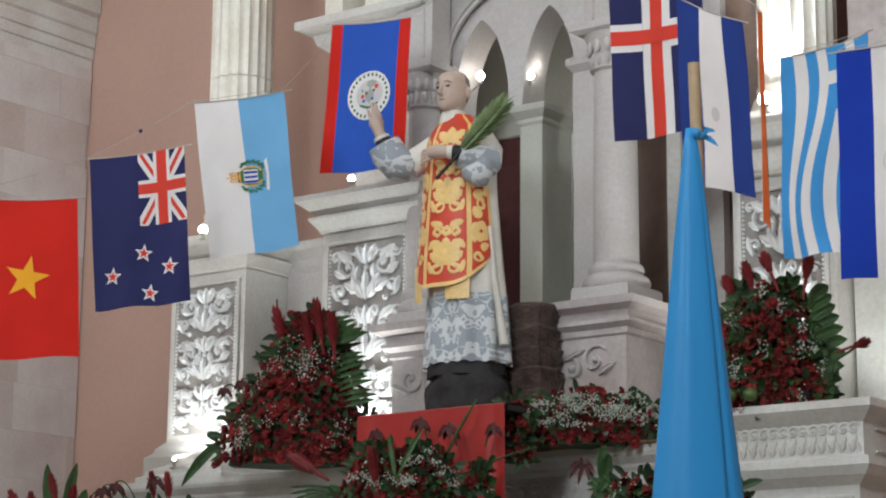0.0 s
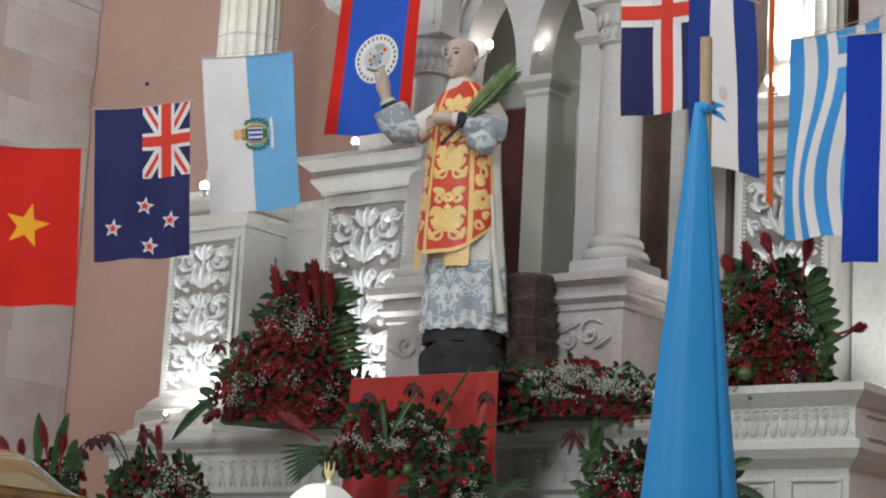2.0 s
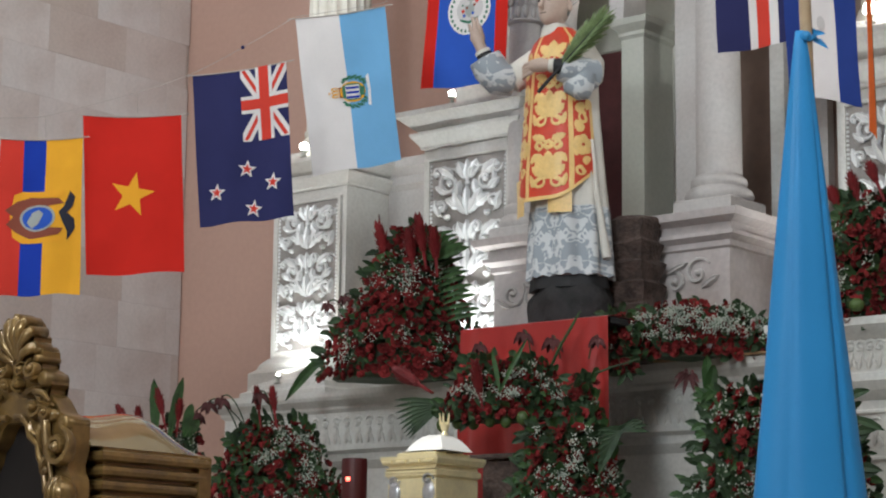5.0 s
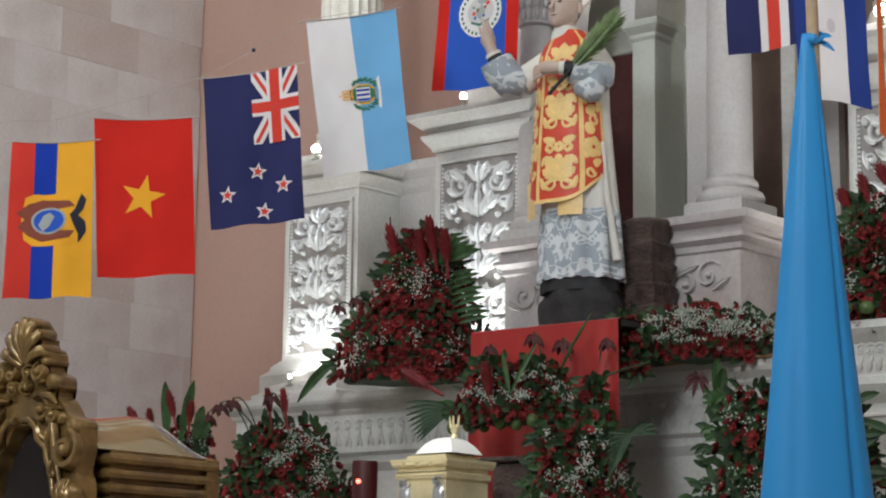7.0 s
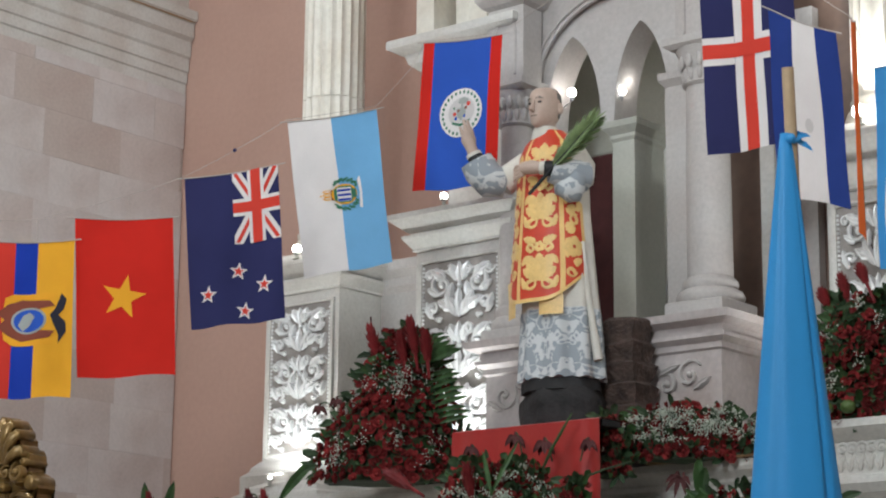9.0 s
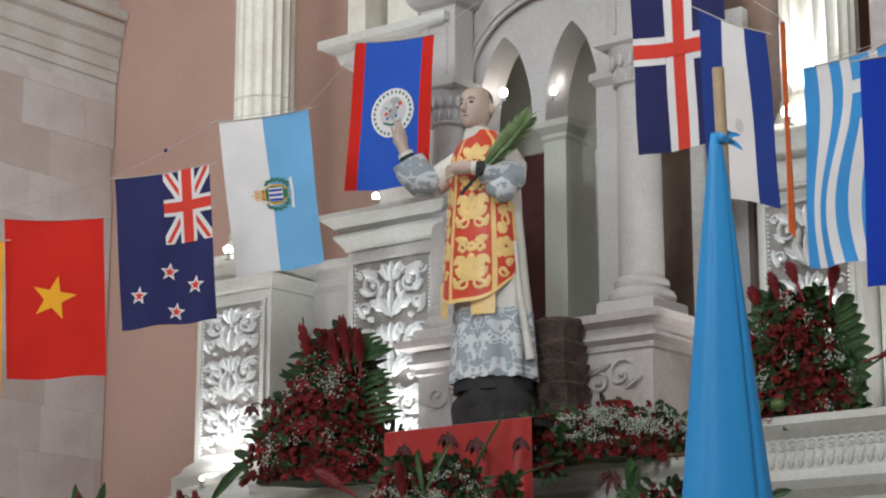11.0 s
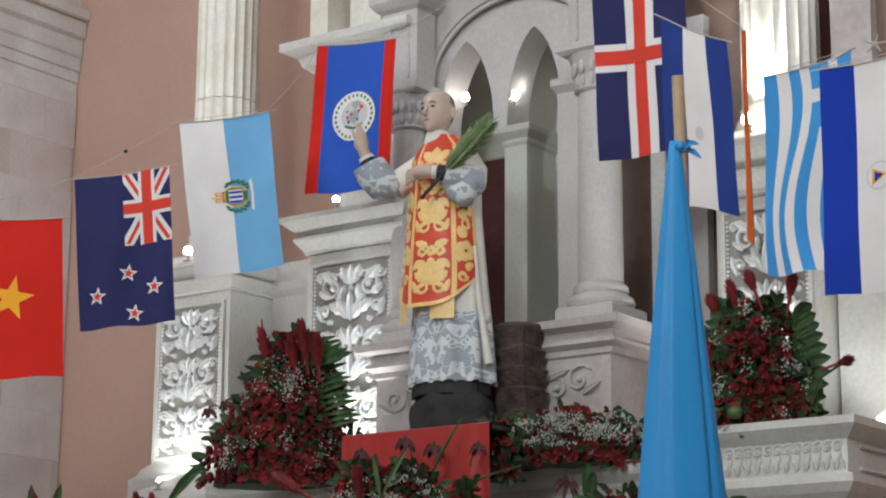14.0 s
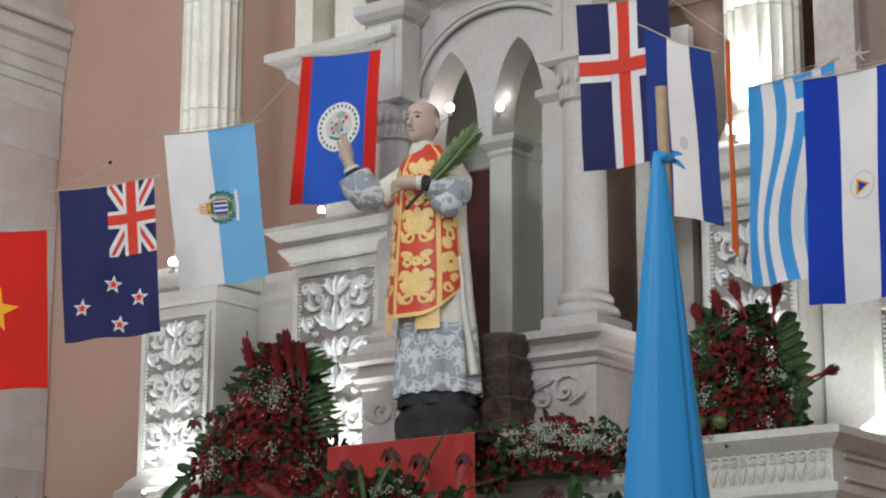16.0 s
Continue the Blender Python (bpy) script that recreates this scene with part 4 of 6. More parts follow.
tube(bm, [(-.366, -.239, -.36), (-.378, -.25, -.315), (-.388, -.256, -.28), (-.392, -.26, -.25)], [.03, .032, .042, .036], 12, 0)
for fx, fy, top in ((-.42, -.275, -.205), (-.402, -.268, -.165), (-.382, -.258, -.17)):
    tube(bm, [(-.392 + (fx + .392) * .5, -.26, -.262), (fx, fy, (top - .26) / 2 - .0), (fx - .004, fy - .012, top)], [.014, .012, .008], 8, 0)
tube(bm, [(-.36, -.255, -.285), (-.345, -.28, -.25), (-.35, -.29, -.22)], [.014, .012, .008], 8, 0)
# arm across the chest with a hanging lace sleeve
tube(bm, [(.14, .0, -.39), (.195, -.01, -.48), (.215, -.05, -.56)], [.07, .08, .08], 20, 2)
tube(bm, [(.225, -.03, -.545), (.195, -.14, -.545), (.14, -.205, -.525)], [.088, .085, .07], 20, 3)
tube(bm, [(.215, -.12, -.55), (.205, -.13, -.62), (.195, -.135, -.67), (.185, -.14, -.685)], [.085, .09, .075, .03], 20, 3, 0.85)
tube(bm, [(.16, -.21, -.525), (.12, -.24, -.52)], [.045, .04], 14, 6)
tube(bm, [(.125, -.237, -.52), (.10, -.248, -.517)], [.04, .037], 14, 2)
tube(bm, [(.105, -.246, -.517), (.05, -.262, -.51), (-.005, -.262, -.505)], [.03, .04, .034], 12, 0)
for k in range(4):
    tube(bm, [(0.0, -.258, -.488 - k * .016), (-.05, -.262, -.492 - k * .02), (-.075, -.25, -.505 - k * .02)], [.012, .011, .008], 8, 0)
for f in bm.faces:
    f.smooth = True
for v in bm.verts:
    v.co *= 0.982
    v.co += Vector((SX, SY, 5.008))
statue = part("statue", bm, [SKIN, HAIR, LINEN, LACE, BROCADE, GOLDCLOTH, BLACK], None, "", 70)
tagged(statue, "painted statue of a priest in red and gold vestment", "statue")

# the palm branch leaning in its arm
t = thing("palm_branch", (-6.35, 8.5, 4.43), "green palm frond with a dark stalk", "palm branch")
p0, p1 = Vector((-6.358, 8.460, 4.351)), Vector((-6.034, 8.600, 4.734))
part("stalk", tube(bmesh.new(), [p0, p0.lerp(p1, .45), p1], [.010, .008, .003], 8), BLACK, t, "dark stalk")
bm = bmesh.new()
axis = (p1 - p0).normalized()
side = axis.cross(Vector((.6, -.8, 0))).normalized()
for i in range(64):
    f = .36 + .60 * i / 63
    c = p0.lerp(p1, f)
    ln = .115 * (1 - .4 * abs(f - .62) / .34)
    for s in (-1, 1):
        tip = c + axis * ln * 1.15 + side * s * ln * (.30 + .16 * (i % 3)) + Vector((.6, -.8, 0)) * .025 * math.sin(i * 2.1 + s) + axis * .03 * math.sin(i * 3.7)
        mid = c.lerp(tip, .5) + Vector((.6, -.8, 0)) * .008
        w = axis.cross((tip - c)).normalized().cross(tip - c).normalized() * .008
        v = [bm.verts.new(q) for q in (c - w * .5, c + w * .5, mid + w, tip, mid - w)]
        bm.faces.new(v)
tagged(part("leaflet", bm, PALM, t), kind="stuff")

# ---- flower arrangements ----
def rose_mesh(seed):
    """A ragged open bloom of overlapping petals."""
    rng = random.Random(seed)
    bm = bmesh.new()
    ball(bm, (0, 0, 0.002), .011, .011, .012, 5, 4)
    for k, (r, h, m) in enumerate(((.018, .013, 4), (.028, .006, 6))):
        for i in range(m):
            a = 2 * math.pi * (i + .5 * k) / m + rng.uniform(-.3, .3)
            q, g = r * rng.uniform(.8, 1.2), h + rng.uniform(-.006, .006)
            d, s = Vector((math.cos(a), math.sin(a), 0)), Vector((-math.sin(a), math.cos(a), 0))
            v = [bm.verts.new(p) for p in (d * .004 - Vector((0, 0, .012)), d * q * .75 - s * q * .68 + Vector((0, 0, g * .4)), d * q * 1.1 + Vector((0, 0, g + .003)), d * q * .75 + s * q * .68 + Vector((0, 0, g * .4)))]
            bm.faces.new((v[0], v[1], v[2]))
            bm.faces.new((v[0], v[2], v[3]))
    me = bpy.data.meshes.new("rose")
    bm.to_mesh(me)
    bm.free()
    me.materials.append(ROSE)
    return me


ROSE_MESHES = [rose_mesh(k) for k in range(4)]
FRONT = Vector((.6, -.8, .05)).normalized()


def blade(bm, base, tip, width, bend, mat=0):
    """A long leaf with a fold along its middle, bending over."""
    base, tip = Vector(base), Vector(tip)
    d = tip - base
    s = d.cross(FRONT)
    s = s.normalized() * width if s.length > 1e-4 else Vector((width, 0, 0))
    rows = []
    for f, w in ((0, .3), (.3, .9), (.6, 1), (.85, .6), (1, .05)):
        c = base + d * f + Vector((0, 0, bend * 4 * f * (1 - f)))
        rows.append([bm.verts.new(c - s * w), bm.verts.new(c - FRONT * width * .35), bm.verts.new(c + s * w)])
    for a, b in zip(rows, rows[1:]):
        for i in range(2):
            bm.faces.new((a[i], a[i + 1], b[i + 1], b[i])).material_index = mat


def ginger(name, at, tip, size, parent):
    bm = bmesh.new()
    a, b = Vector(at), Vector(tip)
    d = (b - a).normalized()
    s = d.orthogonal().normalized()
    q = d.cross(s)
    k = 9
    for r in range(k):
        f = r / (k - 1)
        rad = size * (.55 + .6 * math.sin(math.pi * (.15 + .75 * f))) * (1.0 if f < .8 else .75)
        c = a.lerp(b, f)
        for i in range(6):
            g = 2 * math.pi * (i + .5 * (r % 2)) / 6
            o = s * math.cos(g) + q * math.sin(g)
            w = o.cross(d) * size * .55
            v = [bm.verts.new(p) for p in (c + o * rad * .25 - w, c + o * rad * .25 + w, c + o * rad + w * .4 + d * size * 1.2, c + o * rad * 1.15 + d * size * 1.7, c + o * rad - w * .4 + d * size * 1.2)]
            bm.faces.new(v)
    tube(bm, [a - d * .1, a, b], [size * .2, size * .35, size * .25], 6)
    return part(name, bm, GINGER, parent)


def arrangement(label, x0, x1, y, z0, z1, shape, roses, white, leaves, seed, depth=.22, white_zone=None, fern=0.25, lean=0.0):
    """Roses, baby's breath and leaves over a mound; shape(up) gives its half width, 0 to 1."""
    rng = random.Random(seed)
    cx, w, h = (x0 + x1) / 2, (x1 - x0) / 2, z1 - z0
    t = thing("flower_arrangement", (cx, y, z0), label, "flowers", "flower arrangements of the altar")

    def surface(u, v, out=0.0):
        """a point on the mound's camera side; u across, v up"""
        s = max(.05, shape(v))
        bulge = math.sqrt(max(0, 1 - min(1, (u / s) ** 2))) * (1 - .55 * v)
        a = u * w
        return Vector((cx + a * .70 + lean * v + .6 * (depth * bulge + out), y + a * .5 - .8 * (depth * bulge + out), z0 + v * h + .1 * out))

    bm = bmesh.new()
    rings = []
    for k in range(9):
        v = k / 8
        s = max(.06, shape(v)) * .82
        rings.append([bm.verts.new((cx + math.cos(a) * w * s * .70 - math.sin(a) * .6 * depth * (1 - .55 * v) * .8 + lean * v, y + math.cos(a) * w * s * .5 + math.sin(a) * .8 * depth * (1 - .55 * v) * .8, z0 + v * h * .93)) for a in [2 * math.pi * i / 16 for i in range(16)]])
    for a, b in zip(rings, rings[1:]):
        for i in range(16):
            bm.faces.new((a[i], a[(i + 1) % 16], b[(i + 1) % 16], b[i]))
    bm.faces.new(rings[0][::-1])
    bm.faces.new(rings[-1])
    for v in bm.verts:
        v.co += Vector(noise.noise_vector(v.co * 9)) * .02
    part("foliage_core", bm, LEAF, t)
    bm = bmesh.new()
    for _ in range(leaves):
        v = rng.random()
        s = shape(v)
        u = rng.uniform(-s, s)
        p = surface(u, v, -.02)
        d = Vector((u * .9, -.25, rng.uniform(-.5, .9))) + Vector((rng.uniform(-.6, .6), rng.uniform(-.5, .2), rng.uniform(-.3, .3)))
        ln = rng.uniform(.05, .11)
        blade(bm, p, p + d.normalized() * ln, rng.uniform(.010, .022), rng.uniform(-.005, .02), 1 if rng.random() < fern else 0)
    tagged(part("leaves", bm, [LEAF, FERN], t), kind="stuff")
    put, tries = [], 0
    while len(put) < roses and tries < roses * 60:
        tries += 1
        v = rng.random() ** 1.1
        s = shape(v) * .97
        u = rng.uniform(-s, s)
        if white_zone and white_zone(u, v) and rng.random() < .75:
            continue
        p = surface(u, v, rng.uniform(-.005, .02))
        if any((p - q).length < .045 for q in put):
            continue
        put.append(p)
        ob = new("rose", rng.choice(ROSE_MESHES))
        ob.parent = t
        n = (p - Vector((cx, y + .06, z0 + h * v * .8))).normalized() + Vector((rng.uniform(-.4, .4), rng.uniform(-.4, .4), rng.uniform(-.2, .5)))
        k = rng.uniform(.8, 1.25)
        ob.matrix_basis = Matrix.Translation(p - t.location) @ n.to_track_quat("Z", "Y").to_matrix().to_4x4() @ Matrix.Rotation(rng.uniform(0, 6), 4, "Z") @ Matrix.Diagonal((k, k, k, 1))
    verts, faces = [], []
    clumps = []
    for _ in range(max(3, white // 26)):
        for _k in range(30):
            v = rng.random()
            u = rng.uniform(-shape(v), shape(v)) * .95
            if not white_zone or white_zone(u, v):
                break
        clumps.append((u, v))
    for _ in range(white):
        u, v = rng.choice(clumps)
        u, v = u + rng.gauss(0, .055), min(1, max(0, v + rng.gauss(0, .04)))
        c = surface(u, v, rng.uniform(.015, .05))
        r, k = rng.uniform(.003, .0065), len(verts)
        verts += [c + Vector(o) * r for o in ((1, 0, 0), (-1, 0, 0), (0, 1, 0), (0, -1, 0), (0, 0, 1), (0, 0, -1))]
        faces += [(k + a, k + b, k + d) for a, b, d in ((0, 2, 4), (2, 1, 4), (1, 3, 4), (3, 0, 4), (2, 0, 5), (1, 2, 5), (3, 1, 5), (0, 3, 5))]
    if verts:
        me = bpy.data.meshes.new("small_blossoms")
        me.from_pydata(verts, [], faces)
        me.materials.append(BREATH)
        ob = new("small_blossoms", me)
        ob.parent = t
        ob.matrix_parent_inverse = Matrix.Translation(t.location).inverted()
        tagged(ob, "tiny white blossoms", kind="stuff")
    return t


def fan(parent, at, directions, width, mat=FERN, name="palm_leaf", bend=.01):
    for d, ln in directions:
        bm = bmesh.new()
        blade(bm, at, Vector(at) + Vector(d).normalized() * ln, width, bend)
        part(name, bm, mat, parent)


def image_right(a, b):
    """a to the right along the altar's slant to the nave, b upward"""
    return (.8 * a, .6 * a, b)


# tall cone beside the table
cone = lambda v: 1.0 - .1 * v if v < .3 else .97 - .66 * ((v - .3) / .7) ** .85
A = arrangement("tall cone of red roses, white blossoms and ginger", -8.15, -7.11, 8.86, 2.957, 3.79, cone, 330, 800, 330, 3, .26, lambda u, v: .06 < v < .3 or .6 < v < .85, .2, .13)
for x, z, ln, ox in ((-7.60, 3.62, .18, -.05), (-7.42, 3.61, .12, -.01), (-7.34, 3.65, .16, -.02), (-7.25, 3.60, .12, .0)):
    ginger("ginger", (x, 8.72, z), (x + ox, 8.70, z + ln), .035, A)
for i in range(15):
    z = 3.26 + i * .033
    fan(A, (-7.24 - .012 * i, 8.82, z), [(image_right(1, .25 - .05 * (i % 3) + i * .02), .17 + .02 * (i % 2))], .014, FERN)
for i in range(7):
    fan(A, (-7.4 + .02 * i, 8.76, 3.6), [(image_right(.2 + .13 * i, 1 - .1 * i), .2)], .022, FERN)
def nodding_lily(root, over, parent, size=.05):
    """A curved stem with a hanging dark red flower of narrow petals."""
    a, c = Vector(root), Vector(over)
    top = a.lerp(c, .6) + Vector((0, 0, .55 * (c - a).length))
    path = [a.lerp(top, f).lerp(top.lerp(c, f), f) for f in [i / 10 for i in range(11)]]
    stem = part("curved_stem", tube(bmesh.new(), path, .0045, 6), LEAF, parent)
    bm = bmesh.new()
    tube(bm, [c + Vector((0, 0, .008)), c - Vector((0, 0, size * .6))], [.006, .012], 6)
    for i in range(7):
        g = i * .9
        blade(bm, c - Vector((0, 0, size * .2)), c + Vector((size * .75 * math.cos(g), size * .75 * math.sin(g), -size * (.9 + .25 * math.sin(i * 2.3)))), size * .2, .012)
    return part("lily", bm, MAROON, stem, "dark maroon nodding lily")


nodding_lily((-7.9, 8.75, 3.3), (-8.03, 8.7, 3.42), A, .06)
nodding_lily((-7.8, 8.75, 3.32), (-7.9, 8.7, 3.45), A, .06)
bm = bmesh.new()
blade(bm, (-8.02, 8.7, 3.12), (-8.27, 8.62, 2.86), .03, .03)
part("broad_leaf", bm, FERN, A)
bm = bmesh.new()
tube(bm, [(-7.68, 8.75, 3.72), (-7.69, 8.74, 3.9)], [.008, .004], 6)
part("bud_stem", bm, MAROON, A)
H = arrangement("narrow cluster of dark red roses at the table's edge", -6.05, -5.84, 8.62, 2.86, 3.15, lambda v: 1 - .35 * v, 20, 20, 80, 29, .1, None, .2)
# low spread in front of the pedestal
low_dome = lambda v: 1.0 - .55 * v ** 2
C = arrangement("low spread of white blossoms and red roses", -6.22, -5.15, 8.93, 2.957, 3.22, low_dome, 115, 1700, 160, 5, .14, lambda u, v: .3 < v < .95, .15)
bm = bmesh.new()
rect_loft(bm, -6.08, -5.56, 8.86, 9.02, [(0.0, 2.972), (.014, 2.985), (0.006, 3.0), (-.02, 3.004)])
bmesh.ops.subdivide_edges(bm, edges=bm.edges[:], cuts=7, use_grid_fill=True)
for v in bm.verts:
    v.co += Vector(noise.noise_vector(v.co * 37)) * .012 + Vector((0, 0, .010))
part("foil_tray", bm, FOIL, C, "crumpled silver foil tray")
# below the table
B = arrangement("spray of red roses and white blossoms", -6.72, -5.86, 8.12, 2.60, 2.89, lambda v: .95 - .4 * v, 100, 700, 230, 7, .16, lambda u, v: .35 < v < .95, .3)
for i in range(6):
    part("green_fruit", ball(bmesh.new(), (-6.60 + i * .10, 8.0, 2.585 + .008 * (i % 2)), .03, .03, .036), FRUIT, B, "", 180)
for i in range(9):
    fan(B, (-6.62, 8.05, 2.70), [(image_right(-1, .05 - .13 * i), .26)], .012, LEAF)
ginger("ginger", (-6.76, 8.0, 2.80), (-6.86, 7.98, 2.86), .035, B)
ginger("ginger", (-6.3, 7.92, 2.72), (-6.31, 7.9, 2.84), .029, B)
fan(B, (-6.2, 7.95, 2.72), [(image_right(.5, 1), .3), (image_right(-.2, 1), .22)], .012, FERN)
D = arrangement("full arrangement of red roses and white blossoms", -6.20, -5.50, 8.05, 2.05, 2.53, lambda v: 1 - .4 * v, 80, 800, 360, 11, .2, None, .3)
for i in range(8):
    fan(D, (-5.62, 7.95, 2.30 + .03 * i), [(image_right(.6, 1.1 - .16 * i), .24)], .016, LEAF)
K = arrangement("loose spray of red roses over the red cloth", -6.02, -5.76, 8.2, 2.52, 2.80, lambda v: 1 - .5 * v, 10, 40, 70, 31, .12, None, .3)
for root, over, size in (((-6.267, 8.300, 2.896), (-6.306, 8.280, 3.068), 0.07), ((-6.092, 8.300, 2.912), (-6.126, 8.280, 3.026), 0.075), ((-6.556, 8.300, 2.916), (-6.585, 8.280, 3.027), 0.06), ((-5.920, 8.300, 2.900), (-5.855, 8.280, 3.005), 0.06)):
    nodding_lily(root, over, K, size)
bm = bmesh.new()
tube(bm, [(-6.131, 8.260, 2.854), (-6.069, 8.260, 2.963), (-6.000, 8.260, 3.056), (-5.942, 8.260, 3.135)], [.008, .008, .009, .003], 6)
part("green_stem", bm, FERN, K)
bm = bmesh.new()
tube(bm, [(-5.984, 8.200, 2.755), (-5.848, 8.200, 2.802), (-5.715, 8.200, 2.834), (-5.552, 8.200, 2.863)], [.006, .006, .006, .003], 6)
part("green_stem", bm, LEAF, K)
E = arrangement("arrangement of red roses behind the folded flag", -5.14, -4.12, 7.92, 2.05, 2.64, lambda v: 1 - .35 * v, 90, 900, 560, 13, .2, None, .3)
fan(E, (-4.95, 7.85, 2.6), [((.02, -.1, 1), .2), ((.25, -.1, 1), .16)], .028, FERN)
for i in range(7):
    fan(E, (-4.33 + .02 * (i % 3), 7.9, 2.14 + .07 * i), [(image_right(1, -.35 + .25 * ((i * 3) % 5)), .14 + .02 * (i % 2))], .02, LEAF)
bm = bmesh.new()
tube(bm, [(-5.0, 7.85, 2.55), (-4.99, 7.82, 2.66), (-5.02, 7.8, 2.71)], [.006, .007, .012], 6)
for i in range(7):
    a = i * .9
    blade(bm, (-5.02, 7.80, 2.71), (-5.02 + .07 * math.cos(a), 7.77, 2.70 + .05 * math.sin(a) - .035), .011, .02)
part("dark_lily", bm, MAROON, E, "dark wilted lily")
Fa = arrangement("wide arrangement of roses and white blossoms", -8.62, -7.62, 8.4, 2.15, 2.70, lambda v: 1 - .6 * v ** 1.4, 120, 1000, 420, 17, .2, lambda u, v: u > -.2, .35)
for x, z in ((-8.12, 2.82), (-8.0, 2.81)):
    ginger("ginger", (x, 8.25, z - .05), (x - .01, 8.24, z + .05), .024, Fa)
for root, over in (((-8.3, 8.3, 2.62), (-8.46, 8.2, 2.83)), ((-8.25, 8.3, 2.65), (-8.36, 8.2, 2.85)), ((-8.2, 8.3, 2.6), (-8.56, 8.2, 2.78)), ((-8.0, 8.25, 2.7), (-8.06, 8.2, 2.86))):
    nodding_lily(root, over, Fa, .07)
F2 = arrangement("arrangement with ginger and tall green leaves", -8.98, -8.42, 8.2, 2.0, 2.72, lambda v: 1 - .5 * v, 45, 220, 220, 19, .16, None, .4)
for x, z, ox, ln in ((-8.98, 2.72, -.05, .10), (-8.87, 2.70, .0, .1), (-8.68, 2.76, -.03, .14), (-8.55, 2.72, .02, .1)):
    ginger("ginger", (x, 8.05, z), (x + ox, 8.04, z + ln * .8), .024, F2)
for x, tx, tz in ((-8.73, -8.74, 2.96), (-8.62, -8.5, 2.95), (-8.5, -8.42, 2.8), (-8.46, -8.36, 2.7)):
    bm = bmesh.new()
    blade(bm, (x, 8.05, 2.62), (tx, 8.03, tz), .03, .02)
    part("broad_leaf", bm, FERN, F2)
# on the wing
G = arrangement("large round arrangement of red roses with palm leaves", -4.82, -4.13, 8.55, 2.987, 3.57, lambda v: .92 if v < .6 else .92 - 1.3 * (v - .6), 140, 380, 420, 23, .22, None, .35)
for x, z, ox, ln in ((-4.50, 3.56, -.02, .085), (-4.40, 3.62, -.02, .06), (-4.22, 3.57, .02, .075), (-4.60, 3.53, -.02, .06)):
    ginger("ginger", (x, 8.42, z), (x + ox, 8.41, z + ln), .026, G)
for i in range(10):
    fan(G, (-4.265, 8.53, 3.08 + .045 * i), [(image_right(1, -.1 + .1 * i), .18 - .012 * abs(i - 4))], .034, FERN)
for i in range(3):
    part("green_fruit", ball(bmesh.new(), (-4.60 + i * .08, 8.16 + i * .06, 3.02 + .008 * i), .036, .034, .031), FRUIT, G, "", 180)
bm = bmesh.new()
box(bm, -4.75, -4.25, 8.42, 8.68, 2.986, 3.06, .01)
part("basin", bm, BLACK, G, "black flower basin")
t = thing("single_flower", (-4.0, 8.6, 2.987), "single red torch flower on a stem", "flower")
part("stem", tube(bmesh.new(), [(-4.25, 8.6, 3.0), (-4.15, 8.55, 3.2), (-4.0, 8.5, 3.255)], .006, 6), FERN, t)
ginger("bloom", (-4.03, 8.5, 3.25), (-3.985, 8.5, 3.26), .022, t)

# ---- flags on strings ----


def mix3(a, b, f):
    return Vector(a) * (1 - f) + Vector(b) * f


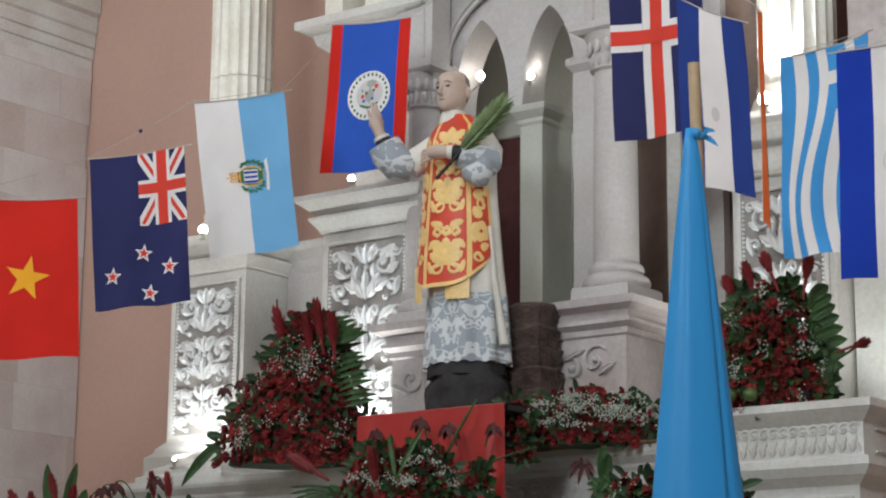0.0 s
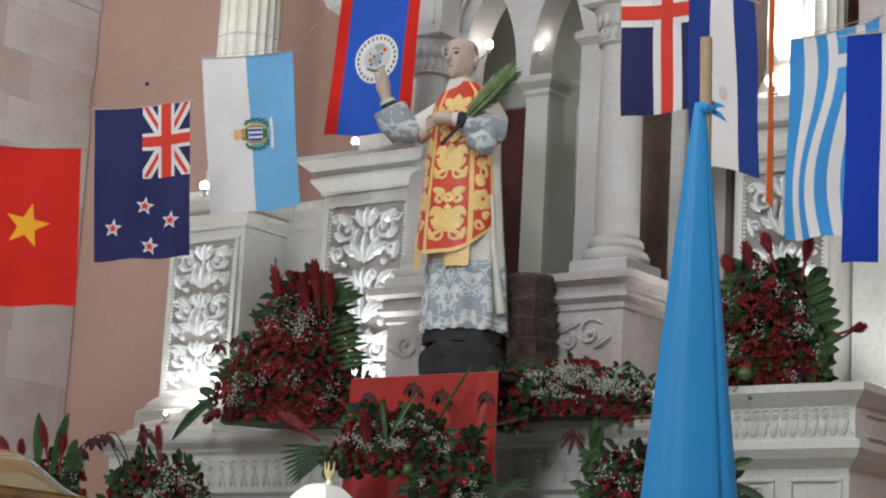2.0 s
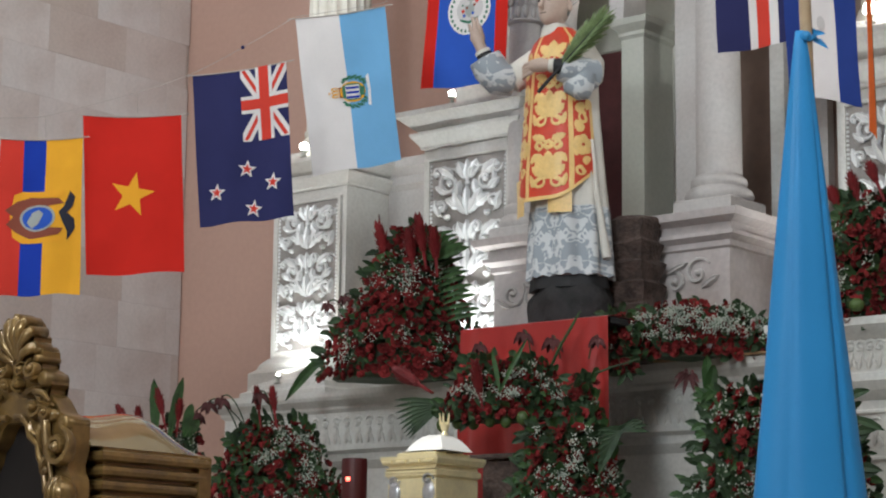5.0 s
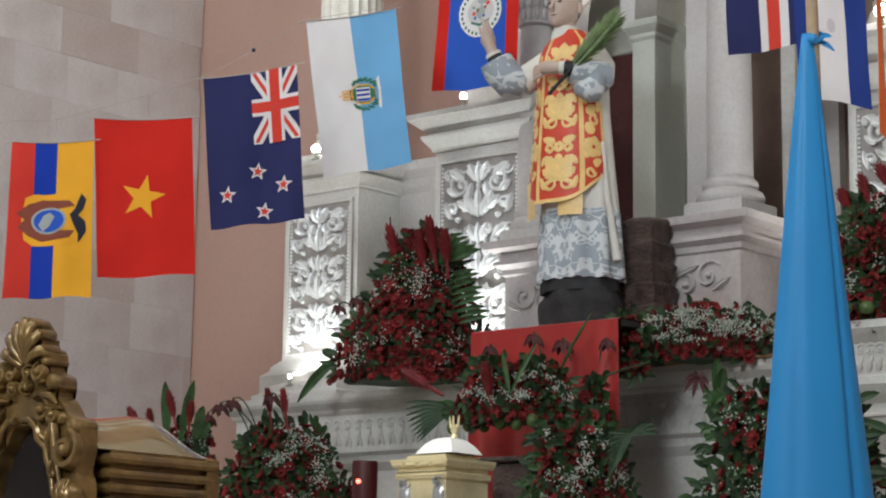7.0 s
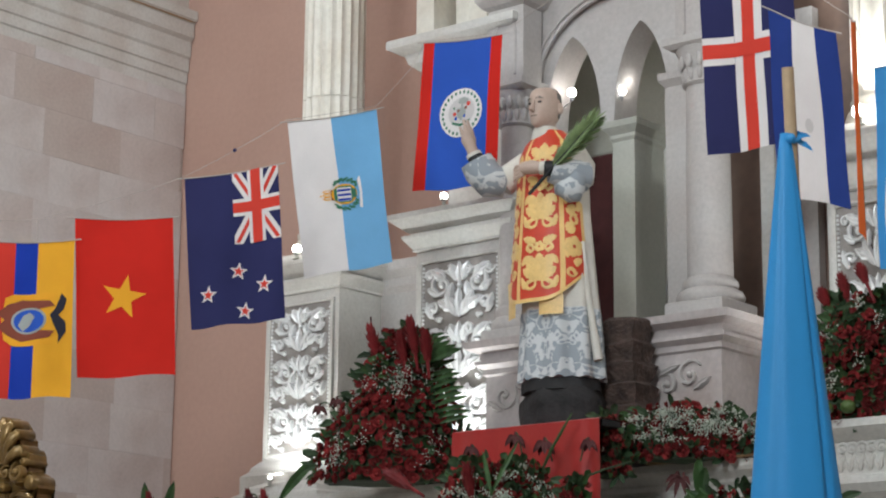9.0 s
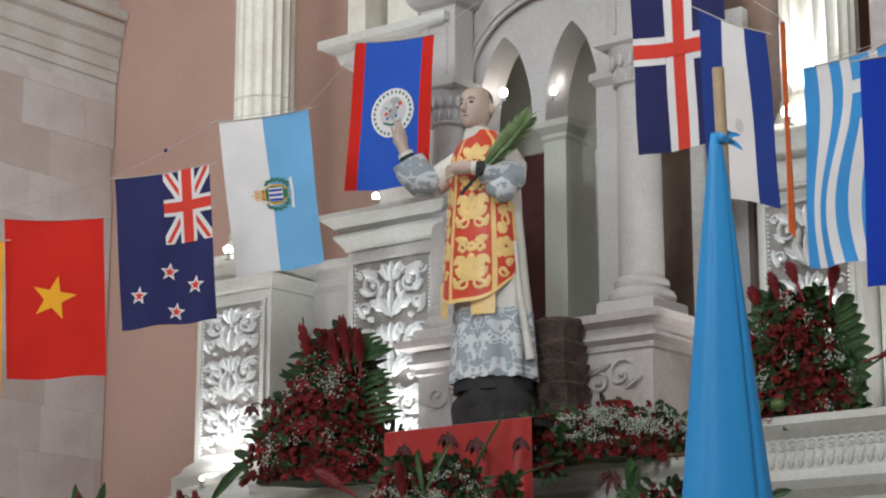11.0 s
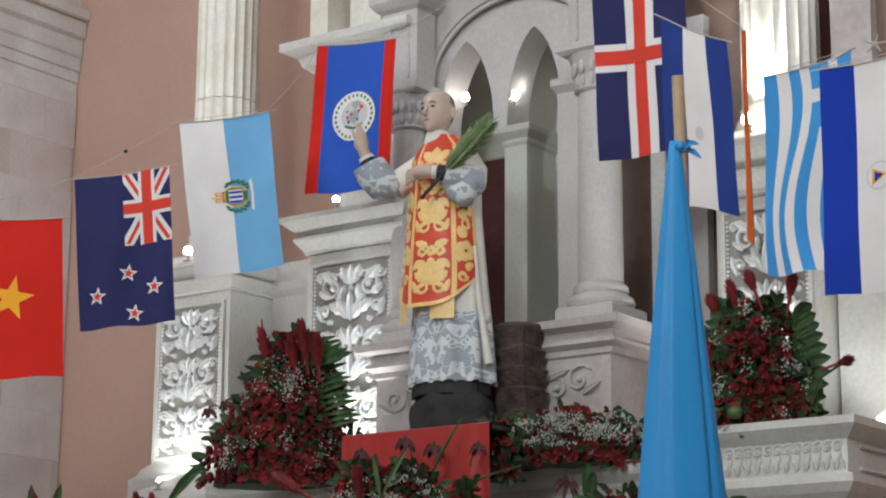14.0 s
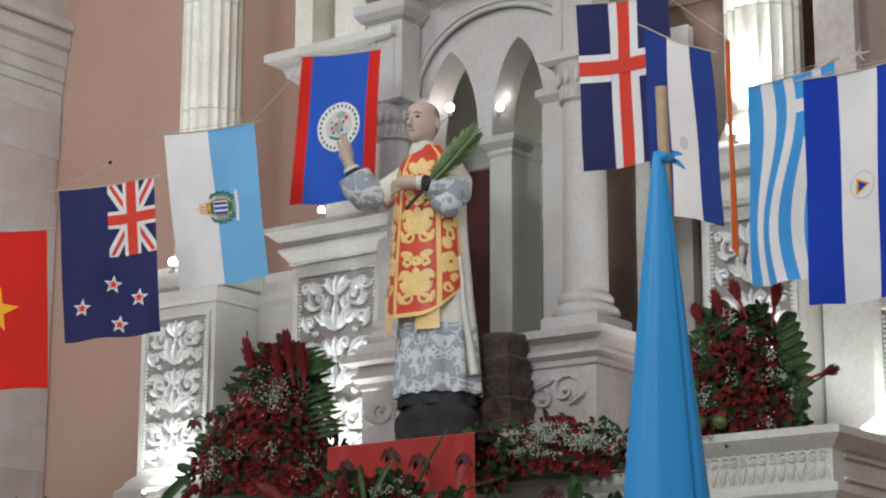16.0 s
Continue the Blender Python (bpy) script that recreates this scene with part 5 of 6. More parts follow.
class Cloth:
    """A hanging flag: a cloth between four corners, with folds that grow downward."""

    def __init__(self, label, tl, tr, bl, br, strips, folds=3.0, deep=.012, phase=0.0, wave=0.0):
        self.c = [Vector(p) for p in (tl, tr, bl, br)]
        self.folds, self.deep, self.phase, self.wave = folds, deep, phase, wave
        self.normal = (self.c[1] - self.c[0]).cross(self.c[0] - self.c[2]).normalized()
        if self.normal.dot(self.c[0] - Vector(EYE)) > 0:
            self.normal = -self.normal
        self.t = thing("flag", (self.c[0] + self.c[1]) / 2, label, "flag", "flags on the string")
        mats, us = [], [0.0]
        for end, m in strips:
            us.append(end)
            if m not in mats:
                mats.append(m)
        bm = bmesh.new()
        cols, owner = [], []
        for (a, b), (_, m) in zip(zip(us, us[1:]), strips):
            k = max(2, int((b - a) * 26))
            for i in range(k):
                cols.append(a + (b - a) * i / k)
                owner.append(mats.index(m))
        cols.append(1.0)
        nv = 34
        for side in (0, 1):
            grid = [[bm.verts.new(self.at(u, j / nv, -.0012 * side)) for u in cols] for j in range(nv + 1)]
            for j in range(nv):
                for i in range(len(cols) - 1):
                    bm.faces.new((grid[j][i], grid[j][i + 1], grid[j + 1][i + 1], grid[j + 1][i])).material_index = owner[i]
        self.cloth = part("cloth", bm, mats, self.t, smooth=180)
        self.hem()

    def at(self, u, v, out=0.0):
        tl, tr, bl, br = self.c
        p = mix3(mix3(tl, tr, u), mix3(bl, br, u), v)
        d = self.deep * (.25 + v) * math.sin(self.folds * 2 * math.pi * u + self.phase + 1.3 * v) + .4 * self.deep * math.sin(7 * v + 5 * u + self.phase)
        p += self.normal * (d + out)
        p += (tr - tl).normalized() * self.wave * math.sin(5.5 * v + .6) * (1 - u) * 4 * u * 2
        p.z += -.012 * math.sin(math.pi * u) * (1 - v) + .006 * math.sin(self.folds * 6.28 * u + self.phase) * v
        return p

    def hem(self):
        bm = tube(bmesh.new(), [self.at(u / 12, .004, .002) for u in range(-1, 14)], .0035, 6)
        part("top_cord", bm, STRING, self.t)

    def patch(self, name, poly, mat, lift=.0025, label=""):
        """A printed or sewn figure, cut from a polygon in cloth coordinates."""
        bm = bmesh.new()
        bm.faces.new([bm.verts.new((u, v, 0)) for u, v in poly])
        for axis, k in (((1, 0, 0), 24), ((0, 1, 0), 30)):
            lo = min(p[0 if axis[0] else 1] for p in poly)
            hi = max(p[0 if axis[0] else 1] for p in poly)
            for i in range(1, k):
                q = i / k
                if lo < q < hi:
                    bmesh.ops.bisect_plane(bm, geom=bm.verts[:] + bm.edges[:] + bm.faces[:], plane_co=[q * a for a in axis], plane_no=axis)
        for v in bm.verts:
            v.co = self.at(v.co.x, v.co.y, lift)
        return part(name, bm, mat, self.cloth, label)

    def star(self, u, v, r, mat, turn=0.0, lift=.0025, inner=.42, name="star"):
        k = (self.c[1] - self.c[0]).length / (self.c[2] - self.c[0]).length
        self.patch(name, [(u + r * (1 if i % 2 == 0 else inner) * math.cos(turn + i * math.pi / 5), v + k * r * (1 if i % 2 == 0 else inner) * math.sin(turn + i * math.pi / 5)) for i in range(10)], mat, lift)

    def disc(self, u, v, ru, rv, mat, name="emblem", lift=.0025, n=22, a0=0.0, a1=2 * math.pi):
        self.patch(name, [(u + ru * math.cos(a0 + (a1 - a0) * i / n), v + rv * math.sin(a0 + (a1 - a0) * i / n)) for i in range(n)], mat, lift)

    def rect(self, u0, u1, v0, v1, mat, name="band", lift=.0025):
        self.patch(name, [(u0, v0), (u1, v0), (u1, v1), (u0, v1)], mat, lift)


# yellow, blue and red with a crest
f = Cloth("red, blue and yellow flag with a crest", (-8.740, 6.866, 4.135), (-8.389, 7.130, 4.145), (-8.822, 6.921, 3.292), (-8.453, 7.208, 3.312), [(.29, F_ECRED), (.56, F_COBALT), (1, F_YELLOW)], 1.6, .012, .4)
f.patch("drape", [(.20, .36), (.30, .335), (.72, .335), (.80, .345), (.78, .37), (.60, .375), (.40, .38), (.30, .42), (.26, .5), (.30, .58), (.40, .625), (.60, .63), (.78, .635), (.78, .66), (.66, .665), (.30, .665), (.20, .63), (.16, .5)], F_STAR)
f.patch("mantle", [(.24, .40), (.40, .37), (.74, .385), (.80, .42), (.62, .43), (.62, .57), (.80, .58), (.74, .62), (.40, .635), (.24, .6), (.12, .55), (.20, .5), (.10, .46)], F_BROWNRED, .0035)
f.disc(.49, .505, .215, .085, F_GREY, "oval_rim", .0045)
f.disc(.49, .505, .185, .072, F_ROYAL, "oval", .0055)
f.patch("hill", [(.36, .53), (.42, .47), (.50, .45), (.56, .48), (.50, .54), (.42, .57)], F_GREY, .0065)
f.patch("wing", [(.74, .475), (.80, .44), (.87, .34), (.93, .38), (.90, .44), (.84, .48), (.92, .52), (.93, .58), (.84, .66), (.84, .6), (.78, .53)], F_DARK, .0045)
# red with a gold star
f = Cloth("red flag with a gold star", (-8.407, 7.142, 4.271), (-7.985, 7.459, 4.275), (-8.458, 7.254, 3.416), (-8.035, 7.567, 3.439), [(1, F_RED)], 1.2, .012, 2.0)
f.star(.485, .497, .24, F_STAR, -.08, inner=.40)
# navy with a crossed canton and four stars
f = Cloth("navy flag with crossed canton and red stars", (-7.948, 7.494, 4.491), (-7.512, 7.763, 4.556), (-7.991, 7.624, 3.687), (-7.557, 7.901, 3.737), [(1, F_NAVY)], 1.7, .013, 3.6)
u0, u1, v0, v1 = .51, 1.0, .0, .475
um, vm = (u0 + u1) / 2, (v0 + v1) / 2
for sgn in (1, -1):
    a, b = (v0, v1) if sgn > 0 else (v1, v0)
    f.patch("saltire", [(u0, a), (u0 + .085, a), (u1, b - sgn * .055), (u1, b), (u1 - .085, b), (u0, a + sgn * .055)], F_WHITE, .0022 if sgn > 0 else .0026)
    f.patch("saltire_red", [(u0 + .012, a + sgn * .012), (u0 + .05, a + sgn * .008), (u1 - .01, b - sgn * .012), (u1 - .05, b - sgn * .006)], F_SCARLET, .0034 if sgn > 0 else .0038)
f.rect(um - .085, um + .085, v0, v1, F_WHITE, "cross_edge", .0044)
f.rect(u0, u1, vm - .056, vm + .056, F_WHITE, "cross_edge", .0048)
f.rect(um - .052, um + .052, v0, v1, F_SCARLET, "cross", .0054)
f.rect(u0, u1, vm - .033, vm + .033, F_SCARLET, "cross", .0058)
for u, v in ((.53, .655), (.205, .787), (.80, .757), (.58, .917)):
    f.star(u, v, .098, F_WHITE, -.15, .003)
    f.star(u, v, .058, F_SCARLET, -.15, .004)
# white and light blue with a crowned shield
f = Cloth("white and light blue flag with a shield", (-7.573, 7.883, 4.834), (-7.073, 8.051, 4.855), (-7.592, 8.075, 3.996), (-7.096, 8.234, 4.041), [(.5, F_WHITE), (1, F_SKY)], 1.4, .016, 5.0)
for sgn in (-1, 1):
    for i in range(11):
        a = sgn * (.55 + 1.75 * i / 10)
        q = 1 + .10 * (i % 2)
        f.patch("wreath_leaf", [(.555 + .150 * q * math.cos(a) + du, .505 + .088 * q * math.sin(a) + dv) for du, dv in ((-.030, -.002), (-.008, -.011 * sgn), (.030, sgn * .010), (.004, .012 * sgn))], F_GREEN, .003 + .0001 * i)
f.disc(.55, .505, .140, .066, F_YELLOW, "shield_rim", .0042)
f.patch("shield", [(.435, .47), (.50, .450), (.62, .453), (.675, .505), (.62, .557), (.50, .56), (.435, .54)], F_GREEN, .0046)
f.rect(.47, .62, .462, .55, F_WHITE, "field", .005)
for v in (.472, .502, .532):
    f.rect(.475, .615, v, v + .015, F_COBALT, "bar", .006)
f.rect(.62, .68, .475, .535, F_GREEN, "hill", .005)
for k in range(3):
    v = .482 + .022 * k
    f.patch("crown_arch", [(.42, v - .006), (.345, v - .012), (.315, v), (.345, v + .012), (.42, v + .006), (.42, v + .001), (.352, v + .006), (.332, v), (.352, v - .006), (.42, v - .001)], F_YELLOW, .003 + .0002 * k)
f.disc(.30, .505, .012, .006, F_YELLOW, "crown_orb", .0036, 8)
f.rect(.405, .43, .472, .54, F_BROWNRED, "crown_band", .0038)
f.patch("ribbon", [(.70, .42), (.735, .40), (.75, .5), (.745, .61), (.71, .60), (.72, .5)], F_WHITE, .003)
# blue with red edges and a white disc
f = Cloth("blue flag with red borders and a white disc", (-7.296, 8.714, 5.451), (-6.823, 8.830, 5.438), (-7.457, 8.825, 4.612), (-6.970, 8.956, 4.607), [(.14, F_RED), (.86, F_ROYAL), (1, F_RED)], 1.4, .012, .9)
f.disc(.53, .49, .275, .165, F_WHITE, "disc")
for i in range(26):
    a = 2 * math.pi * i / 26
    f.disc(.53 + .235 * math.cos(a), .49 + .14 * math.sin(a), .016, .013, F_GREEN, "wreath_leaf", .0035, 6)
f.disc(.54, .485, .175, .10, F_FAINT, "centre_field", .0035)
f.patch("centre_tree", [(.50, .395), (.57, .385), (.63, .405), (.61, .43), (.56, .435), (.55, .50), (.53, .50), (.53, .435), (.49, .42)], F_GREY, .0042)
f.patch("centre_shield", [(.47, .46), (.60, .45), (.60, .50), (.545, .545), (.48, .51)], F_GREY, .0040)
f.patch("centre_ribbon", [(.42, .545), (.54, .565), (.66, .54), (.66, .555), (.54, .582), (.42, .56)], F_GREEN, .0042)
for u, v, r, m in ((.63, .435, .026, F_SCARLET), (.60, .46, .018, F_BROWNRED), (.45, .495, .022, F_SCARLET), (.47, .525, .020, F_ROYAL), (.50, .475, .016, F_BROWNRED), (.585, .515, .018, F_ROYAL), (.44, .455, .014, F_GREEN)):
    f.disc(u, v, r, r * .62, m, "centre_mark", .0048, 8)
# navy with a white-edged red cross
f = Cloth("navy flag with a white-edged red cross", (-5.323, 8.518, 5.287), (-4.780, 8.494, 5.229), (-5.409, 8.706, 4.454), (-4.850, 8.681, 4.434), [(.34, F_NAVY), (.43, F_WHITE), (.57, F_SCARLET), (.66, F_WHITE), (1, F_NAVY)], 1.3, .012, 1.8)
f.rect(0, .34, .31, .475, F_WHITE, "cross_edge")
f.rect(.66, 1, .31, .475, F_WHITE, "cross_edge")
f.rect(0, 1, .35, .435, F_SCARLET, "cross", .0035)
# blue, white, blue
f = Cloth("blue, white and blue striped flag", (-4.775, 8.235, 4.976), (-4.384, 8.176, 4.759), (-4.859, 8.421, 4.107), (-4.425, 8.349, 3.962), [(.36, F_MARINE), (.70, F_WHITE), (1, F_MARINE)], 1.2, .014, 4.0)
f.disc(.53, .58, .05, .04, F_FAINT, "faint_emblem", .0025)
# seen almost edge on
f = Cloth("orange, white and green flag hanging edge on", (-4.290, 8.147, 4.807), (-4.122, 7.870, 4.672), (-4.385, 8.344, 3.845), (-4.205, 8.071, 3.702), [(.12, F_WHITE), (.9, F_ORANGE), (1, F_GREEN)], 1.0, .005, 0.0)
# blue and white stripes with a cross
strips = [(k / 9, F_AZURE if k % 2 else F_WHITE) for k in range(1, 9)] + [(1, F_AZURE)]
f = Cloth("light blue and white striped flag with a cross", (-4.083, 7.965, 4.471), (-3.604, 7.848, 4.470), (-4.177, 8.112, 3.596), (-3.690, 8.013, 3.573), strips, 1.8, .016, 2.4, .028)
f.rect(.444, 1, 0, .315, F_AZURE, "canton", .0025)
f.rect(.665, .78, 0, .315, F_WHITE, "cross", .0035)
f.rect(.444, 1, .125, .19, F_WHITE, "cross", .004)
# blue, white, blue with a small triangle
f = Cloth("blue and white flag with a small triangle", (-3.490, 7.296, 4.214), (-3.016, 7.275, 4.222), (-3.571, 7.451, 3.319), (-3.108, 7.437, 3.312), [(.31, F_COBALT), (.67, F_WHITE), (1, F_COBALT)], 1.3, .014, 1.2)
f.disc(.52, .50, .125, .062, F_FAINT, "ring", .0022)
f.disc(.52, .50, .112, .055, F_WHITE, "ring_field", .003)
f.patch("triangle", [(.455, .465), (.60, .50), (.455, .54)], F_YELLOW, .004)
f.patch("triangle_core", [(.48, .48), (.57, .50), (.48, .525)], F_COBALT, .005)


def cord(points, label, sag=.02):
    pts = [Vector(p) for p in points]
    path = []
    for a, b in zip(pts, pts[1:]):
        for i in range(8):
            f = i / 8
            path.append(a.lerp(b, f) - Vector((0, 0, sag * 4 * f * (1 - f))))
    path.append(pts[-1])
    return tagged(part("string", tube(bmesh.new(), path, .0018, 6), STRING), label, "string", "strings of the flags")


cord([(-11.45, 5.4, 3.9), (-8.74, 6.88, 4.25), (-8.576, 7.024, 4.262), (-8.164, 7.3, 4.388), (-7.96, 7.50, 4.50), (-7.734, 7.655, 4.645), (-7.575, 7.885, 4.842), (-7.075, 8.05, 4.87)], "thin white string that carries the flags", .004)
cord([(-7.07, 8.05, 4.87), (-7.25, 8.55, 5.25), (-7.3, 8.72, 5.46), (-6.82, 8.84, 5.45), (-6.3, 9.26, 5.95)], "thin white string that carries the flags", .004)
cord([(-5.6, 9.2, 5.86), (-5.33, 8.52, 5.30), (-4.78, 8.5, 5.24), (-4.585, 8.189, 5.053), (-4.22, 8.026, 4.75)], "thin white string that carries the flags", .004)
cord([(-4.22, 8.026, 4.75), (-4.09, 7.97, 4.48), (-3.6, 7.85, 4.48), (-3.49, 7.3, 4.22), (-3.01, 7.28, 4.23), (-2.2, 6.9, 4.5)], "thin white string that carries the flags", .004)
cord([(-8.164, 7.3, 4.388), (-8.166, 7.31, 4.275)], "short tie of a flag", 0)
cord([(-8.576, 7.024, 4.262), (-8.57, 7.03, 4.145)], "short tie of a flag", 0)
tagged(part("knot", ball(bmesh.new(), (-7.734, 7.655, 4.645), .011, u=8, v=6), F_NAVY), "small dark knot on the string", "knot")
bm = bmesh.new()
for a in range(5):
    tube(bm, [(-3.32, 7.45, 4.33), (-3.32 + .05 * math.cos(a * 1.3), 7.45, 4.33 + .04 * math.sin(a * 1.3))], [.006, .003], 6)
tagged(part("string_knot", bm, STRING), "frayed white knot in the string", "knot")

# ---- the folded blue flag on its pole ----
t = thing("furled_flag", (-3.15, 5.62, 0.6), "sky blue satin flag furled round a wooden pole", "flag")
tip, foot = Vector((-3.053, 5.381, 3.595)), Vector((-3.19, 5.75, 0.62))
part("pole", tube(bmesh.new(), [foot, tip], .0185, 14), POLE_WOOD, t, "pale wooden pole", 50)
part("stand", lathe(bmesh.new(), foot.x, foot.y, [(.2, .6), (.2, .63), (.06, .66), (.04, .8), (.035, .82)], 24), IRON, t, "dark round foot", 40)
bm = bmesh.new()
rings = []
n = 128
for k in range(40):
    f = k / 39
    z = 3.39 - f * 2.45
    drop = (3.39 - z)
    c = tip.lerp(foot, (3.595 - z) / (3.595 - .62)) + Vector((-.014 - .021 * drop, -.010 - .013 * drop, 0)) + Vector((.5, -.86, 0)) * .012
    half = .018 + .118 * drop ** .92 if drop < 1.6 else .018 + .118 * 1.6 ** .92 + .02 * (drop - 1.6)
    half *= .92 + .055 * min(drop, 1.8)
    ring = []
    for i in range(n):
        a = 2 * math.pi * i / n
        fold = .95 + min(.07, .05 * drop + .01) * math.sin(3 * a + .5 + .5 * math.sin(a * 2) + .6 * drop) * .5 + .013 * math.sin(7 * a + 1.7 * drop) + .01 * math.sin(5 * a - 3 * drop) - min(.11, .2 * drop) * math.exp(-((math.sin((a - .62 - .04 * drop) / 2)) / .06) ** 2) - min(.06, .2 * drop) * math.exp(-((math.sin((a - 2.05 + .1 * drop) / 2)) / .06) ** 2)
        dx, dy = half * fold * math.cos(a), half * .62 * fold * math.sin(a)
        # wide across the view
        ring.append(bm.verts.new((c.x + .86 * dx + .5 * dy, c.y + .5 * dx - .86 * dy, z)))
    rings.append(ring)
for a, b in zip(rings, rings[1:]):
    for i in range(n):
        bm.faces.new((a[i], a[(i + 1) % n], b[(i + 1) % n], b[i]))
bm.faces.new(rings[0])
part("cloth", bm, BLUE_SILK, t, "sky blue satin in long folds", 180)
k0 = tip.lerp(foot, .075)
bm = bmesh.new()
tube(bm, [k0 + Vector((.026 * math.cos(a), .026 * math.sin(a), .01 * math.sin(2 * a))) for a in [i * .7 for i in range(10)]], .008, 8)
for d in ((.05, .03, .012), (.055, .035, -.035), (-.025, -.015, -.022), (.025, .02, .025)):
    blade(bm, k0, k0 + Vector(d), .009, .01)
ball(bm, k0 + Vector((.012, -.022, 0)), .016, u=8, v=6)
part("tie", bm, BLUE_SILK, t, "blue satin knot")

# ---- the gilded shrine ----
t = thing("gilded_shrine", (-5.5, 4.85, 0.6), "carved gilded wooden shrine with a curved lid", "shrine")
CX, Y0 = -5.59, 4.5
outline = [(0.0, .0), (.03, -.005), (.05, -.03), (.06, -.045), (.055, -.055), (.083, -.065), (.085, -.09), (.075, -.10), (.11, -.11), (.138, -.125), (.138, -.155), (.115, -.175), (.16, -.19), (.19, -.21), (.195, -.24), (.165, -.265), (.20, -.28), (.23, -.31), (.25, -.335), (.32, -.36), (.325, -.45), (.30, -.52), (.33, -.56), (.33, -.9)]
opening = [(0.0, -.36), (.05, -.36), (.075, -.385), (.09, -.42), (.13, -.45), (.14, -.49), (.165, -.52), (.18, -.6), (.18, -.9)]
TOP = 2.615
bm = bmesh.new()
def strip_rows(pts_out, pts_in, s, y):
    return [bm.verts.new((CX + s * x, y, TOP + z)) for x, z in pts_out], [bm.verts.new((CX + s * x, y, TOP + z)) for x, z in pts_in]
def sample(pts, k):
    ln = [0]
    for a, b in zip(pts, pts[1:]):
        ln.append(ln[-1] + math.hypot(b[0] - a[0], b[1] - a[1]))
    out = []
    for i in range(k):
        d = ln[-1] * i / (k - 1)
        j = max(j for j in range(len(ln)) if ln[j] <= d + 1e-9)
        j = min(j, len(pts) - 2)
        f = (d - ln[j]) / (ln[j + 1] - ln[j])
        out.append((pts[j][0] + f * (pts[j + 1][0] - pts[j][0]), pts[j][1] + f * (pts[j + 1][1] - pts[j][1])))
    return out
for s in (-1, 1):
    fo, fi = strip_rows(sample(outline, 48), sample(opening, 48), s, Y0)
    bo, bi = strip_rows(sample(outline, 48), sample(opening, 48), s, Y0 + .075)
    for i in range(47):
        bm.faces.new((fo[i], fo[i + 1], fi[i + 1], fi[i]))
        bm.faces.new((bo[i], bo[i + 1], bi[i + 1], bi[i]))
        bm.faces.new((fo[i], fo[i + 1], bo[i + 1], bo[i]))
        bm.faces.new((fi[i], fi[i + 1], bi[i + 1], bi[i]))
for v in bm.verts:
    v.co.x = CX + (v.co.x - CX) * .9
part("front_board", bm, GILT, t, smooth=35)
def shell(a, q, y):
    """A point on the tall fan of the crest, at the share q of a rib's length."""
    return (CX + .105 * q * math.cos(a), y, TOP - .165 + .16 * q * math.sin(a))


